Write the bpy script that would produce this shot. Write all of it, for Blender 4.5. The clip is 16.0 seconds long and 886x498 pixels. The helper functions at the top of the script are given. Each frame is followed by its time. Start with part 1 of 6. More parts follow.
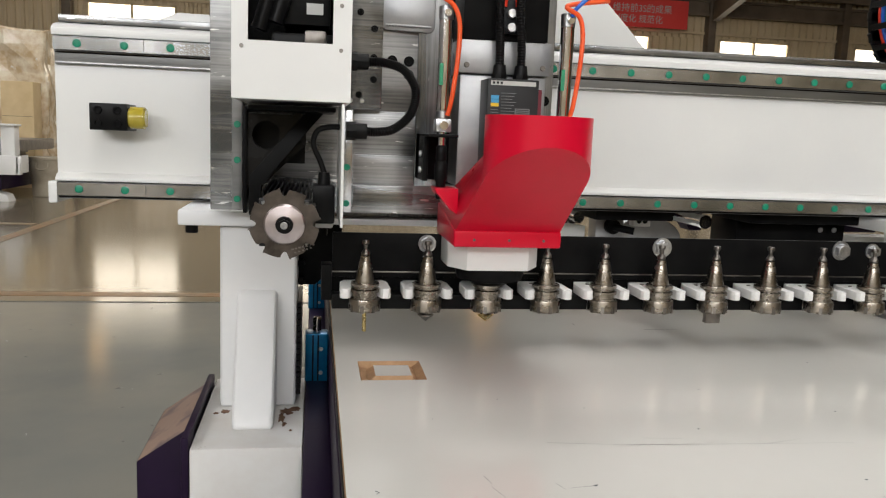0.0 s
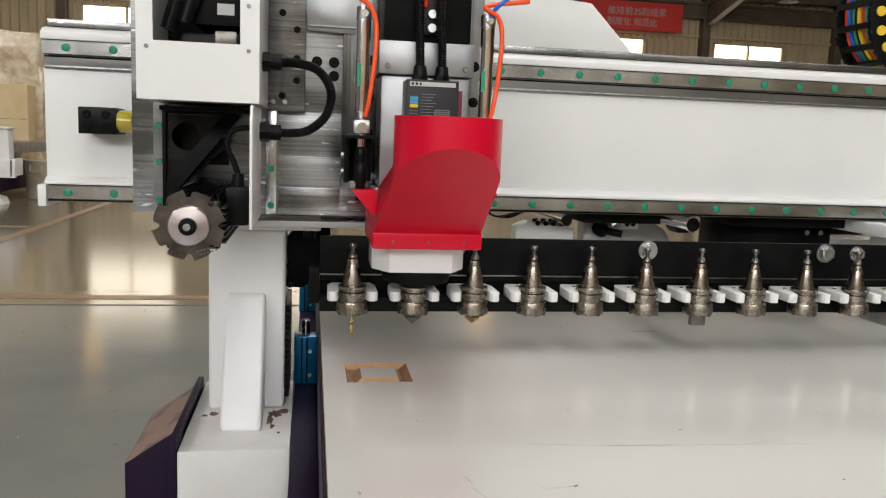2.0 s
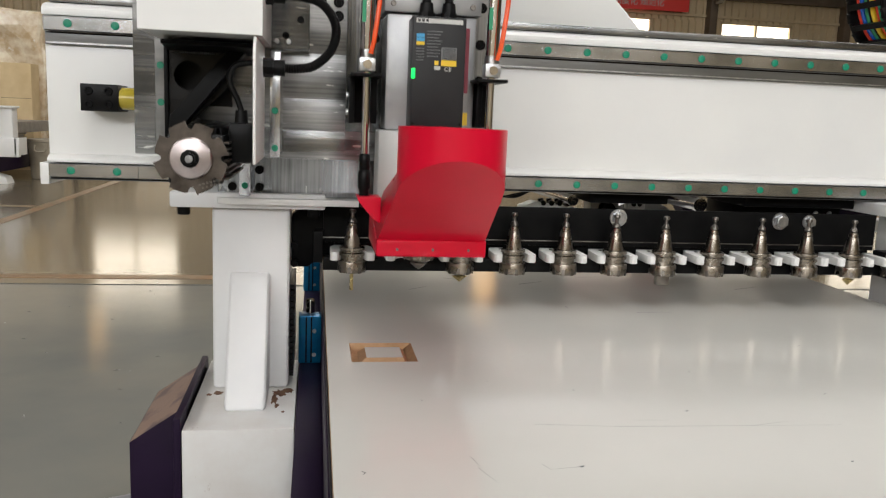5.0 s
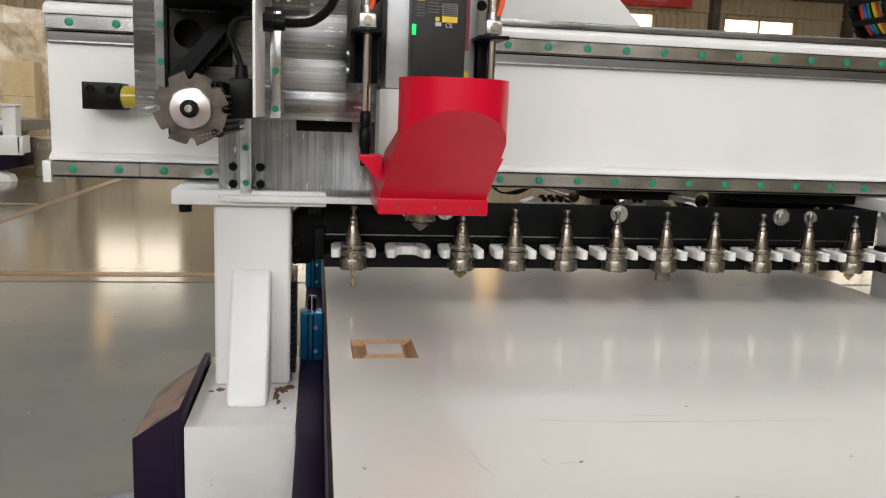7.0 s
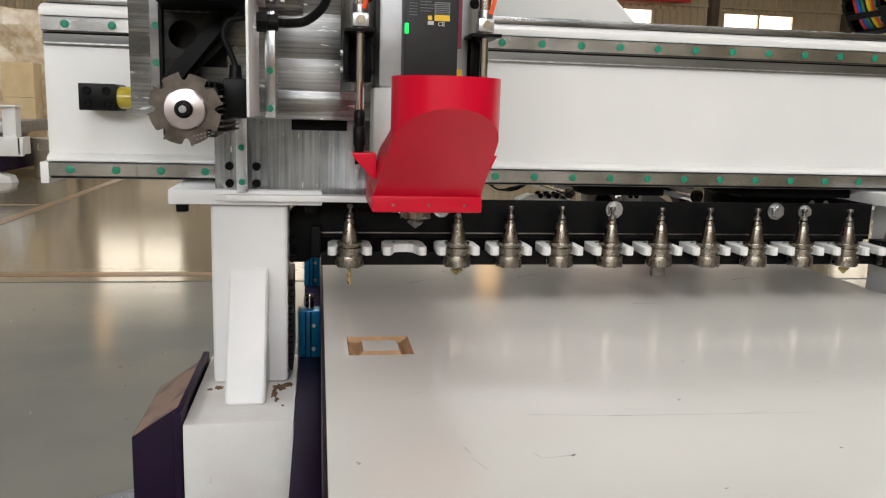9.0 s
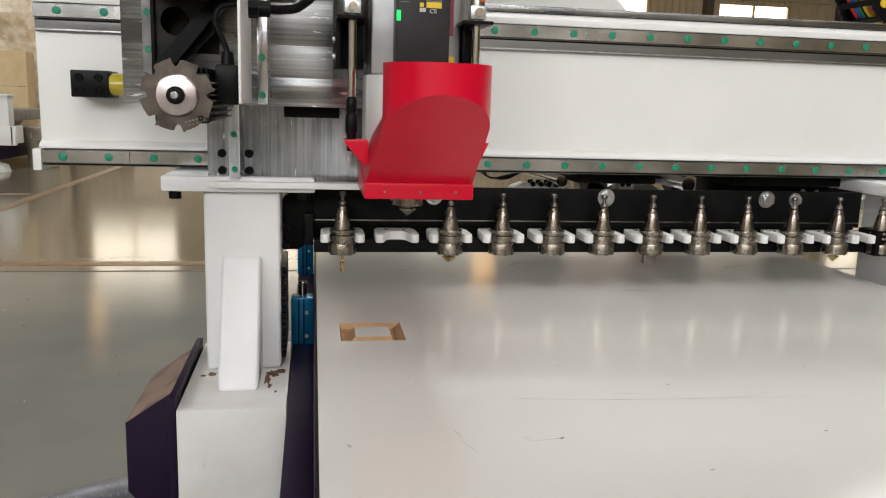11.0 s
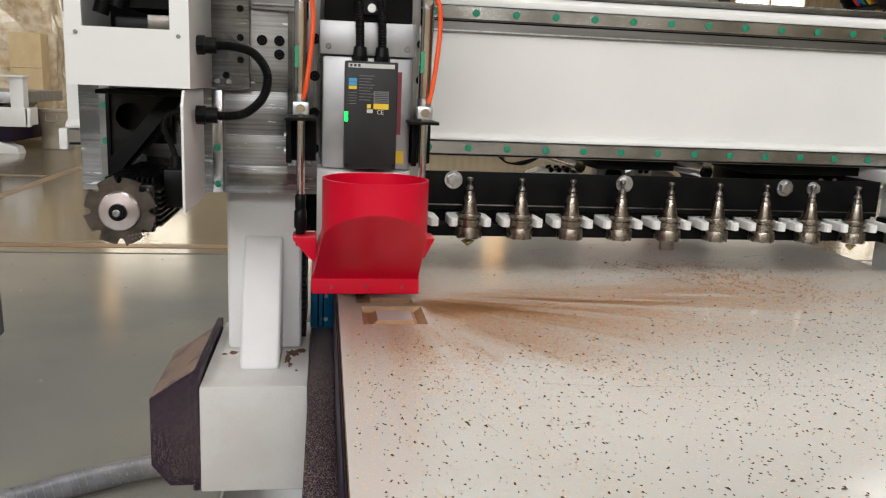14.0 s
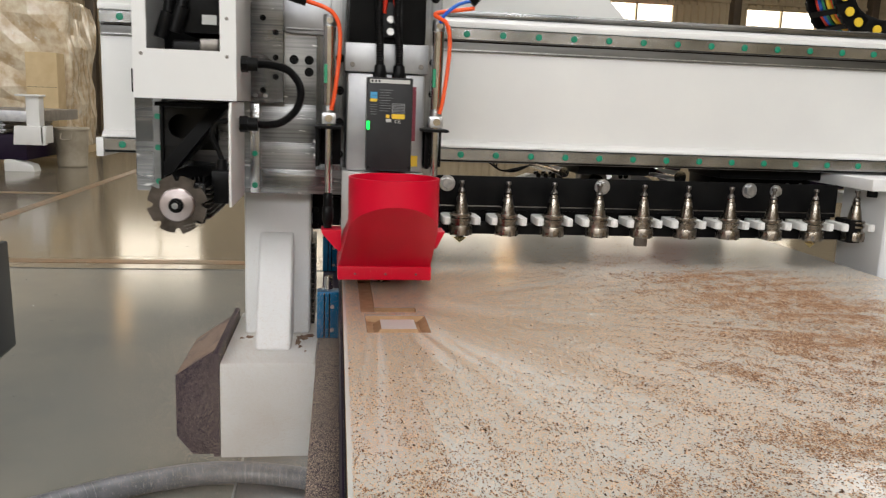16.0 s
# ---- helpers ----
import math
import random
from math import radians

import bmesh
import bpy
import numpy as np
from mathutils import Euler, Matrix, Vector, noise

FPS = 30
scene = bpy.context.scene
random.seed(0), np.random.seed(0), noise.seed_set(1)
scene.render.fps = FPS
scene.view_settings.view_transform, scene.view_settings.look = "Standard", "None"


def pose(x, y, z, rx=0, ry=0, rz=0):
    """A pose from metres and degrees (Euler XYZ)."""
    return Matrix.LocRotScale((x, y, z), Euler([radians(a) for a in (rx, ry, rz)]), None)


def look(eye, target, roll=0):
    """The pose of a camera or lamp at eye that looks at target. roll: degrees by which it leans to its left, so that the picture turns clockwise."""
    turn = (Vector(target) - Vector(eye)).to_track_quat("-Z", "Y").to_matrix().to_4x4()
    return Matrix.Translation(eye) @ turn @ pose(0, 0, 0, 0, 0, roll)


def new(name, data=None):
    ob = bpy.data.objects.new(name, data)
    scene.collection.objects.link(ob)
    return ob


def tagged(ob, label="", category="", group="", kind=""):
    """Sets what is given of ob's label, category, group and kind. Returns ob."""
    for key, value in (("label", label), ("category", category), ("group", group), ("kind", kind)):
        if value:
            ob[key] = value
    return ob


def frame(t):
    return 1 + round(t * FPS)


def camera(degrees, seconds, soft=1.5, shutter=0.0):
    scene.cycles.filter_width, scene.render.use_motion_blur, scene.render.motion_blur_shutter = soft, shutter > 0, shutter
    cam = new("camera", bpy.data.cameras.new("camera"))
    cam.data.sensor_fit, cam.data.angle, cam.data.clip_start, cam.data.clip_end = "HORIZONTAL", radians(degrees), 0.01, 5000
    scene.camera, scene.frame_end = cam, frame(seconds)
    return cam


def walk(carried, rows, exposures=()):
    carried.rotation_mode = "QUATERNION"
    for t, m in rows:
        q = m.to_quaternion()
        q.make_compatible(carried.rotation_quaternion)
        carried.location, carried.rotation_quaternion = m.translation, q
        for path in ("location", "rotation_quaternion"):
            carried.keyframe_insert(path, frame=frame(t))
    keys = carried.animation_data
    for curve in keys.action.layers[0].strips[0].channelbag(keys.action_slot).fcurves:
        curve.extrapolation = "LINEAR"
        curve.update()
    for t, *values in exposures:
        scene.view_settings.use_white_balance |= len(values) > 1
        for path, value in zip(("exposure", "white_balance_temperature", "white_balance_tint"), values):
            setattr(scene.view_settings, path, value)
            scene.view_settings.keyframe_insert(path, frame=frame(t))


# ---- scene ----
ZS = 0.82        # height of the board's top over the floor

# camera: seconds, x, y, z, tilt, heading to the right, roll (degrees)
PATH = (
    (0.0, -0.0000, 0.0000, 1.1767, -8.212, 9.307, 2.243),
    (0.5, 0.0023, -0.0071, 1.1778, -8.075, 9.558, 2.393),
    (1.0, 0.0042, -0.0102, 1.1785, -8.047, 9.707, 2.522),
    (1.5, 0.0103, -0.0112, 1.1800, -7.993, 9.728, 2.393),
    (2.0, 0.0135, -0.0113, 1.1791, -8.014, 9.595, 2.237),
    (2.5, 0.0093, -0.0111, 1.1798, -8.143, 9.529, 2.393),
    (3.0, 0.0098, -0.0101, 1.1789, -8.222, 9.551, 2.450),
    (3.5, 0.0123, -0.0081, 1.1783, -8.505, 9.577, 2.519),
    (4.0, 0.0113, -0.0022, 1.1754, -8.968, 9.527, 2.559),
    (6.5, 0.0177, -0.0005, 1.1750, -9.580, 9.119, 2.108),
    (7.0, 0.0170, -0.0049, 1.1758, -9.655, 9.129, 2.178),
    (7.5, 0.0177, -0.0106, 1.1767, -9.763, 9.115, 1.995),
    (8.0, 0.0216, -0.0123, 1.1783, -9.782, 8.942, 1.764),
    (10.5, 0.0279, -0.0218, 1.1740, -10.314, 9.208, 1.520),
    (11.0, 0.0294, -0.0235, 1.1731, -10.538, 9.424, 1.773),
    (11.5, 0.0281, -0.0238, 1.1720, -10.730, 9.563, 1.907),
    (12.0, 0.0210, -0.0171, 1.1679, -11.017, 9.319, 1.997),
    (12.5, 0.0166, -0.0186, 1.1674, -11.230, 9.095, 2.210),
    (13.0, 0.0142, -0.0244, 1.1691, -11.197, 9.027, 2.342),
    (13.5, 0.0134, -0.0224, 1.1680, -11.143, 8.819, 2.317),
    (14.0, 0.0100, -0.0202, 1.1685, -11.501, 8.730, 2.407),
    (14.5, 0.0079, -0.0178, 1.1583, -11.441, 8.876, 2.440),
    (15.0, 0.0160, -0.0092, 1.1504, -11.104, 8.748, 2.363),
    (15.5, 0.0189, -0.0095, 1.1519, -10.944, 8.580, 2.240),
    (16.0, 0.0215, -0.0353, 1.1588, -10.273, 7.823, 2.191),
)
cam = camera(58.33, 16.0, soft=1.2, shutter=0.4)


def cam_pose(x, y, z, tilt, heading, roll):
    return pose(x, y, z, 0, 0, -heading) @ pose(0, 0, 0, 90 + tilt, 0, 0) @ pose(0, 0, 0, 0, 0, roll)


walk(cam, [(r[0], cam_pose(*r[1:])) for r in PATH], exposures=((0.0, -0.08), (16.0, -0.08)))

# ---- light: hall windows, unseen roof lights and an added front fill ----
world = bpy.data.worlds.new("sky")
scene.world = world
world.use_nodes = True
wn = world.node_tree.nodes
sky = wn.new("ShaderNodeTexSky")
sky.sky_type, sky.sun_disc, sky.sun_elevation, sky.sun_rotation = "NISHITA", False, radians(38), radians(200)
wn["Background"].inputs[1].default_value = 0.10
world.node_tree.links.new(sky.outputs[0], wn["Background"].inputs[0])


def area_lamp(name, m, sx, sy, watts, colour):
    data = bpy.data.lights.new(name, "AREA")
    data.shape, data.size, data.size_y, data.energy, data.color = "RECTANGLE", sx, sy, watts, colour
    ob = new(name, data)
    ob.matrix_world = m
    return ob


# unseen roof lights below the closed ceiling, and an added front fill behind the camera
for lx in (-9.0, 1.0, 11.0):
    area_lamp("roof_light", pose(lx, 4.0, 7.75), 2.2, 34.0, 1150.0, (1.0, 0.98, 0.955))
area_lamp("front_fill", look((-3.0, -13.6, 5.6), (-2.2, 2.0, 1.0)), 22.0, 2.0, 1720.0, (0.97, 0.985, 1.0))


# ---- materials ----
def nodes_of(name):
    mat = bpy.data.materials.new(name)
    mat.use_nodes = True
    nt = mat.node_tree
    return mat, nt, nt.nodes["Principled BSDF"]


def noise_node(nt, scale, detail=4.0, stretch=(1, 1, 1), rough=0.55):
    tc = nt.nodes.new("ShaderNodeTexCoord")
    mp = nt.nodes.new("ShaderNodeMapping")
    mp.inputs["Scale"].default_value = stretch
    nz = nt.nodes.new("ShaderNodeTexNoise")
    nz.inputs["Scale"].default_value, nz.inputs["Detail"].default_value, nz.inputs["Roughness"].default_value = scale, detail, rough
    nt.links.new(tc.outputs["Object"], mp.inputs[0])
    nt.links.new(mp.outputs[0], nz.inputs["Vector"])
    return nz


def ramp(nt, src, stops):
    r = nt.nodes.new("ShaderNodeValToRGB")
    els = r.color_ramp.elements
    while len(els) < len(stops):
        els.new(0.5)
    for e, (p, c) in zip(els, stops):
        e.position, e.color = p, (*c, 1) if len(c) == 3 else c
    nt.links.new(src, r.inputs[0])
    return r


def surface(name, a, b, scale=6.0, rough=(0.4, 0.55), metal=0.0, bump=0.05, fine=300.0, stretch=(1, 1, 1), coat=0.0, spots=None, lo=0.35, hi=0.65, spec=0.5):
    """A painted, metal or plastic surface: two tones at a large scale, roughness that varies, fine relief, and stains
    or other spots if given.
    """
    mat, nt, p = nodes_of(name)
    big = noise_node(nt, scale, 5.0, stretch)
    col = ramp(nt, big.outputs[0], ((lo, a), (hi, b)))
    out = col.outputs[0]
    if spots:
        colour, sscale, edge = spots
        sp = noise_node(nt, sscale, 8.0, rough=0.7)
        m = ramp(nt, sp.outputs[0], ((edge, (0, 0, 0)), (min(1, edge + 0.06), (1, 1, 1))))
        mix = nt.nodes.new("ShaderNodeMix")
        mix.data_type = "RGBA"
        nt.links.new(m.outputs[0], mix.inputs[0])
        nt.links.new(out, mix.inputs[6])
        mix.inputs[7].default_value = (*colour, 1)
        out = mix.outputs[2]
    nt.links.new(out, p.inputs["Base Color"])
    fn = noise_node(nt, fine, 3.0, stretch)
    rr = nt.nodes.new("ShaderNodeMapRange")
    rr.inputs[3].default_value, rr.inputs[4].default_value = rough
    nt.links.new(big.outputs[0], rr.inputs[0])
    nt.links.new(rr.outputs[0], p.inputs["Roughness"])
    p.inputs["Metallic"].default_value = metal
    p.inputs["Specular IOR Level"].default_value = spec
    p.inputs["Coat Weight"].default_value = coat
    p.inputs["Coat Roughness"].default_value = 0.15
    if bump:
        bp = nt.nodes.new("ShaderNodeBump")
        bp.inputs["Strength"].default_value, bp.inputs["Distance"].default_value = bump, 0.002
        nt.links.new(fn.outputs[0], bp.inputs["Height"])
        nt.links.new(bp.outputs[0], p.inputs["Normal"])
    return mat


def milled(name, dark, light, passes=16.0, along="x", rough=(0.20, 0.36), scratch=0.66):
    """Machined aluminium: broad cutter passes, fine tool lines along one axis and a few bright scratches."""
    mat, nt, p = nodes_of(name)
    st = (0.10, 1, 1.0) if along == "x" else (1.0, 1, 0.10)
    fs = (0.02, 1, 1.0) if along == "x" else (1.0, 1, 0.02)
    band = noise_node(nt, passes, 1.5, st, 0.35)
    cloud = noise_node(nt, 9.0, 4.0)
    fine = noise_node(nt, 260.0, 3.0, fs)
    ma = nt.nodes.new("ShaderNodeMath")
    ma.operation = "MULTIPLY_ADD"
    ma.inputs[1].default_value = 0.45
    nt.links.new(cloud.outputs[0], ma.inputs[0])
    m2 = nt.nodes.new("ShaderNodeMath")
    m2.operation = "MULTIPLY_ADD"
    m2.inputs[1].default_value = 0.55
    nt.links.new(band.outputs[0], m2.inputs[0])
    m3 = nt.nodes.new("ShaderNodeMath")
    m3.operation = "MULTIPLY_ADD"
    m3.inputs[1].default_value, m3.inputs[2].default_value = 0.44, -0.22
    nt.links.new(fine.outputs[0], m3.inputs[0])
    nt.links.new(m3.outputs[0], ma.inputs[2])
    nt.links.new(ma.outputs[0], m2.inputs[2])
    col = ramp(nt, m2.outputs[0], ((0.36, dark), (0.64, light)))
    sc = noise_node(nt, 60.0, 3.0, (0.35, 1, 2.2) if along == "x" else (2.2, 1, 0.35), 0.6)
    sm = ramp(nt, sc.outputs[0], ((scratch, (0, 0, 0)), (scratch + 0.03, (1, 1, 1))))
    mix = nt.nodes.new("ShaderNodeMix")
    mix.data_type = "RGBA"
    nt.links.new(sm.outputs[0], mix.inputs[0])
    nt.links.new(col.outputs[0], mix.inputs[6])
    mix.inputs[7].default_value = (0.74, 0.74, 0.73, 1)
    nt.links.new(mix.outputs[2], p.inputs["Base Color"])
    rr = nt.nodes.new("ShaderNodeMapRange")
    rr.inputs[1].default_value, rr.inputs[2].default_value = 0.35, 0.65
    rr.inputs[3].default_value, rr.inputs[4].default_value = rough
    nt.links.new(band.outputs[0], rr.inputs[0])
    nt.links.new(rr.outputs[0], p.inputs["Roughness"])
    p.inputs["Metallic"].default_value = 1.0
    bp = nt.nodes.new("ShaderNodeBump")
    bp.inputs["Strength"].default_value, bp.inputs["Distance"].default_value = 0.10, 0.0006
    nt.links.new(fine.outputs[0], bp.inputs["Height"])
    nt.links.new(bp.outputs[0], p.inputs["Normal"])
    return mat


def glow(name, colour, strength):
    mat, nt, p = nodes_of(name)
    p.inputs["Base Color"].default_value = (*colour, 1)
    p.inputs["Emission Color"].default_value = (*colour, 1)
    p.inputs["Emission Strength"].default_value = strength
    return mat


M = {
    "white": surface("white_paint", (0.76, 0.76, 0.75), (0.80, 0.80, 0.78), 4, (0.28, 0.4), bump=0.04, fine=160, coat=0.15),
    "white_col": surface("white_cast_paint", (0.74, 0.75, 0.76), (0.79, 0.79, 0.79), 7, (0.3, 0.42), bump=0.10, fine=60, spots=((0.24, 0.13, 0.08), 9, 0.74)),
    "dusty_white": surface("dusty_white_paint", (0.74, 0.74, 0.73), (0.66, 0.63, 0.60), 9, (0.4, 0.6), bump=0.1, fine=200, spots=((0.20, 0.10, 0.06), 16, 0.66)),
    "alu": milled("milled_aluminium", (0.13, 0.135, 0.14), (0.40, 0.40, 0.40), 18.0, "x", (0.24, 0.40), 0.655),
    "alu2": milled("ground_aluminium", (0.11, 0.115, 0.122), (0.34, 0.345, 0.35), 22.0, "z", (0.20, 0.34), 0.68),
    "saw_plate": surface("satin_black_plate", (0.006, 0.006, 0.0065), (0.010, 0.010, 0.0105), 20, (0.20, 0.34), bump=0.06, fine=300, spec=0.20),
    "weld": surface("weld_bead", (0.010, 0.010, 0.011), (0.06, 0.058, 0.055), 120, (0.25, 0.45), bump=0.3, fine=260, spec=0.5),
    "joint": surface("floor_joint_filler", (0.10, 0.10, 0.092), (0.15, 0.145, 0.13), 4, (0.3, 0.45), bump=0.05, fine=60),
    "aisle": surface("tan_floor", (0.165, 0.138, 0.098), (0.235, 0.195, 0.135), 0.5, (0.09, 0.17), bump=0.35, fine=8, spots=((0.16, 0.14, 0.11), 2.0, 0.70), spec=0.36),
    "rail": surface("ground_rail_steel", (0.30, 0.315, 0.33), (0.54, 0.55, 0.57), 9, (0.14, 0.28), 1.0, 0.1, 300, (1.2, 1, 1.2)),
    "seat": surface("rail_seat_steel", (0.17, 0.175, 0.18), (0.28, 0.28, 0.28), 8, (0.3, 0.45), 1.0, 0.08, 200, (0.4, 1, 4)),
    "holder": surface("nickel_steel", (0.22, 0.195, 0.165), (0.37, 0.335, 0.29), 40, (0.20, 0.34), 1.0, 0.05, 500),
    "dark_steel": surface("dark_steel", (0.13, 0.12, 0.11), (0.24, 0.22, 0.20), 30, (0.28, 0.42), 1.0, 0.06, 400),
    "blade": surface("burnished_blade_steel", (0.065, 0.055, 0.048), (0.13, 0.112, 0.098), 40, (0.28, 0.42), 1.0, 0.06, 300),
    "chrome": surface("chrome", (0.62, 0.62, 0.63), (0.74, 0.74, 0.74), 20, (0.08, 0.18), 1.0, 0.0),
    "zinc": surface("zinc_plate", (0.34, 0.35, 0.37), (0.56, 0.56, 0.56), 90, (0.24, 0.38), 1.0, 0.05, 500),
    "black": surface("black_steel_paint", (0.004, 0.004, 0.0045), (0.008, 0.008, 0.008), 14, (0.30, 0.46), bump=0.08, fine=300, spec=0.06, spots=((0.07, 0.05, 0.04), 60, 0.72)),
    "black_plastic": surface("black_plastic", (0.004, 0.004, 0.0045), (0.008, 0.008, 0.008), 30, (0.26, 0.4), bump=0.05, fine=500, spec=0.11),
    "grey_plastic": surface("dark_grey_case", (0.010, 0.011, 0.013), (0.015, 0.016, 0.018), 20, (0.42, 0.52), bump=0.05, fine=600, spec=0.2),
    "drive_case": surface("charcoal_drive_case", (0.014, 0.0145, 0.016), (0.020, 0.0205, 0.022), 20, (0.38, 0.50), bump=0.05, fine=600, spec=0.3),
    "print": surface("grey_print", (0.15, 0.155, 0.16), (0.19, 0.195, 0.20), 60, (0.5, 0.6), bump=0.0),
    "servo_grey": surface("light_grey_cast", (0.30, 0.305, 0.315), (0.40, 0.40, 0.405), 12, (0.34, 0.46), 0.85, 0.06, 260),
    "red": surface("red_hood_plastic", (0.58, 0.002, 0.022), (0.64, 0.004, 0.030), 8, (0.24, 0.34), bump=0.03, fine=200, spec=0.28),
    "purple": surface("dark_purple_paint", (0.011, 0.004, 0.019), (0.015, 0.006, 0.025), 10, (0.4, 0.55), bump=0.05, fine=150, spec=0.16),
    "purple_dust": surface("dusty_purple_paint", (0.05, 0.03, 0.05), (0.27, 0.18, 0.14), 14, (0.55, 0.8), bump=0.2, fine=240, lo=0.30, hi=0.52),
    "board": surface("grey_melamine", (0.560, 0.553, 0.520), (0.590, 0.583, 0.550), 3, (0.10, 0.17), bump=0.035, fine=60),
    "mdf": surface("mdf_core", (0.34, 0.20, 0.10), (0.43, 0.27, 0.15), 60, (0.7, 0.9), bump=0.2, fine=500),
    # darker copy of the core: shade painted on the cut's walls
    "mdf_shaded": surface("mdf_core_in_shade", (0.24, 0.13, 0.065), (0.31, 0.18, 0.09), 60, (0.7, 0.9), bump=0.2, fine=500),
    "chip": surface("brown_sawdust", (0.13, 0.065, 0.035), (0.24, 0.13, 0.07), 40, (0.8, 0.95), bump=0.0),
    "dust": surface("tan_wood_dust", (0.32, 0.19, 0.11), (0.44, 0.28, 0.17), 30, (0.85, 0.95), bump=0.0),
    "green": surface("green_cap_plastic", (0.0, 0.20, 0.11), (0.0, 0.25, 0.14), 40, (0.35, 0.5), bump=0.0),
    "blue": surface("blue_anodised", (0.0, 0.10, 0.24), (0.0, 0.14, 0.30), 30, (0.25, 0.35), 0.55, 0.05, 400),
    "fork": surface("white_nylon", (0.74, 0.74, 0.73), (0.80, 0.80, 0.79), 50, (0.4, 0.5), bump=0.05, fine=300),
    "orange": surface("orange_tube", (0.85, 0.09, 0.02), (0.9, 0.12, 0.03), 30, (0.2, 0.3), bump=0.0),
    "blue_tube": surface("blue_tube", (0.02, 0.10, 0.5), (0.03, 0.14, 0.6), 30, (0.2, 0.3), bump=0.0),
    "red_plug": surface("red_plug", (0.7, 0.03, 0.01), (0.75, 0.05, 0.02), 30, (0.3, 0.4), bump=0.0),
    "yellow": surface("yellow_plastic", (0.75, 0.50, 0.02), (0.8, 0.55, 0.03), 30, (0.4, 0.5), bump=0.0),
    "bumper": surface("amber_urethane", (0.42, 0.33, 0.03), (0.52, 0.42, 0.06), 30, (0.15, 0.25), bump=0.0, coat=0.4),
    "brass": surface("gold_carbide", (0.55, 0.42, 0.18), (0.62, 0.5, 0.24), 60, (0.2, 0.35), 1.0, 0.0),
    "label_white": surface("label_white", (0.50, 0.50, 0.48), (0.55, 0.55, 0.53), 30, (0.5, 0.6), bump=0.0),
    "label_blue": surface("label_blue", (0.05, 0.30, 0.55), (0.06, 0.34, 0.6), 30, (0.5, 0.6), bump=0.0),
    "label_red": surface("label_red", (0.13, 0.008, 0.02), (0.17, 0.012, 0.028), 30, (0.5, 0.6), bump=0.0),
    "label_green": surface("label_green", (0.02, 0.25, 0.12), (0.03, 0.3, 0.15), 30, (0.5, 0.6), bump=0.0),
    "floor": surface("grey_epoxy", (0.175, 0.183, 0.170), (0.270, 0.255, 0.215), 0.55, (0.10, 0.20), bump=0.45, fine=9, spots=((0.12, 0.115, 0.10), 3.2, 0.70), spec=0.42),
    "line": surface("orange_floor_line", (0.30, 0.175, 0.09), (0.22, 0.175, 0.12), 3.0, (0.3, 0.4), bump=0.0),
    "siding": surface("cream_siding", (0.56, 0.44, 0.27), (0.64, 0.52, 0.34), 0.7, (0.45, 0.6), bump=0.03, fine=30),
    "brown": surface("brown_steel", (0.10, 0.075, 0.05), (0.15, 0.11, 0.075), 2, (0.5, 0.65), bump=0.04, fine=40),
    "roof": surface("roof_sheet", (0.16, 0.13, 0.095), (0.22, 0.18, 0.13), 1, (0.5, 0.7), bump=0.03, fine=20),
    "banner": surface("red_banner_cloth", (0.74, 0.045, 0.040), (0.80, 0.065, 0.055), 0.6, (0.6, 0.7), bump=0.05, fine=20),
    "pane": glow("daylit_window_pane", (1.0, 0.90, 0.74), 3.4),
    "warm_glow": glow("warm_square_glow", (1.0, 0.56, 0.20), 4.5),
    "led": glow("green_led", (0.0, 0.85, 0.10), 1.6),
    "lamp": glow("lamp_lens", (1.0, 0.95, 0.85), 3.0),
    # near-white spots paint the film's glints into its colour
    "wrap": surface("shrink_wrap", (0.60, 0.44, 0.26), (0.88, 0.79, 0.62), 5, (0.06, 0.22), bump=0.9, fine=11, spots=((0.85, 0.82, 0.76), 7, 0.62)),
    "carton": surface("brown_carton", (0.62, 0.46, 0.25), (0.72, 0.56, 0.33), 3, (0.7, 0.85), bump=0.1, fine=60),
    "bucket": surface("beige_pail", (0.36, 0.31, 0.23), (0.46, 0.41, 0.32), 5, (0.4, 0.5), bump=0.05, fine=60, spots=((0.2, 0.15, 0.1), 8, 0.68)),
    "hose": surface("grey_spiral_hose", (0.14, 0.145, 0.16), (0.22, 0.22, 0.24), 20, (0.25, 0.4), bump=0.1, fine=200),
    "cab": surface("charcoal_cabinet_paint", (0.030, 0.036, 0.042), (0.042, 0.048, 0.054), 6, (0.4, 0.5), bump=0.05, fine=150),
}


# ---- mesh helpers ----
def empty(name, label="", category="", group="", kind="", at=(0, 0, ZS)):
    ob = new(name)
    ob.location = at
    ob.empty_display_size = 0.05
    return tagged(ob, label, category, group, kind)


def mesh_of(name, bm, mat, smooth=True):
    me = bpy.data.meshes.new(name)
    bmesh.ops.recalc_face_normals(bm, faces=bm.faces)
    bm.to_mesh(me)
    bm.free()
    for m in (mat if isinstance(mat, (list, tuple)) else [mat]):
        me.materials.append(m)
    if smooth:
        me.shade_smooth()
        me.set_sharp_from_angle(angle=radians(32))
    return me


def part(name, bm, mat, parent=None, label="", smooth=True):
    ob = new(name, mesh_of(name, bm, mat, smooth))
    ob.parent = parent
    return tagged(ob, label)


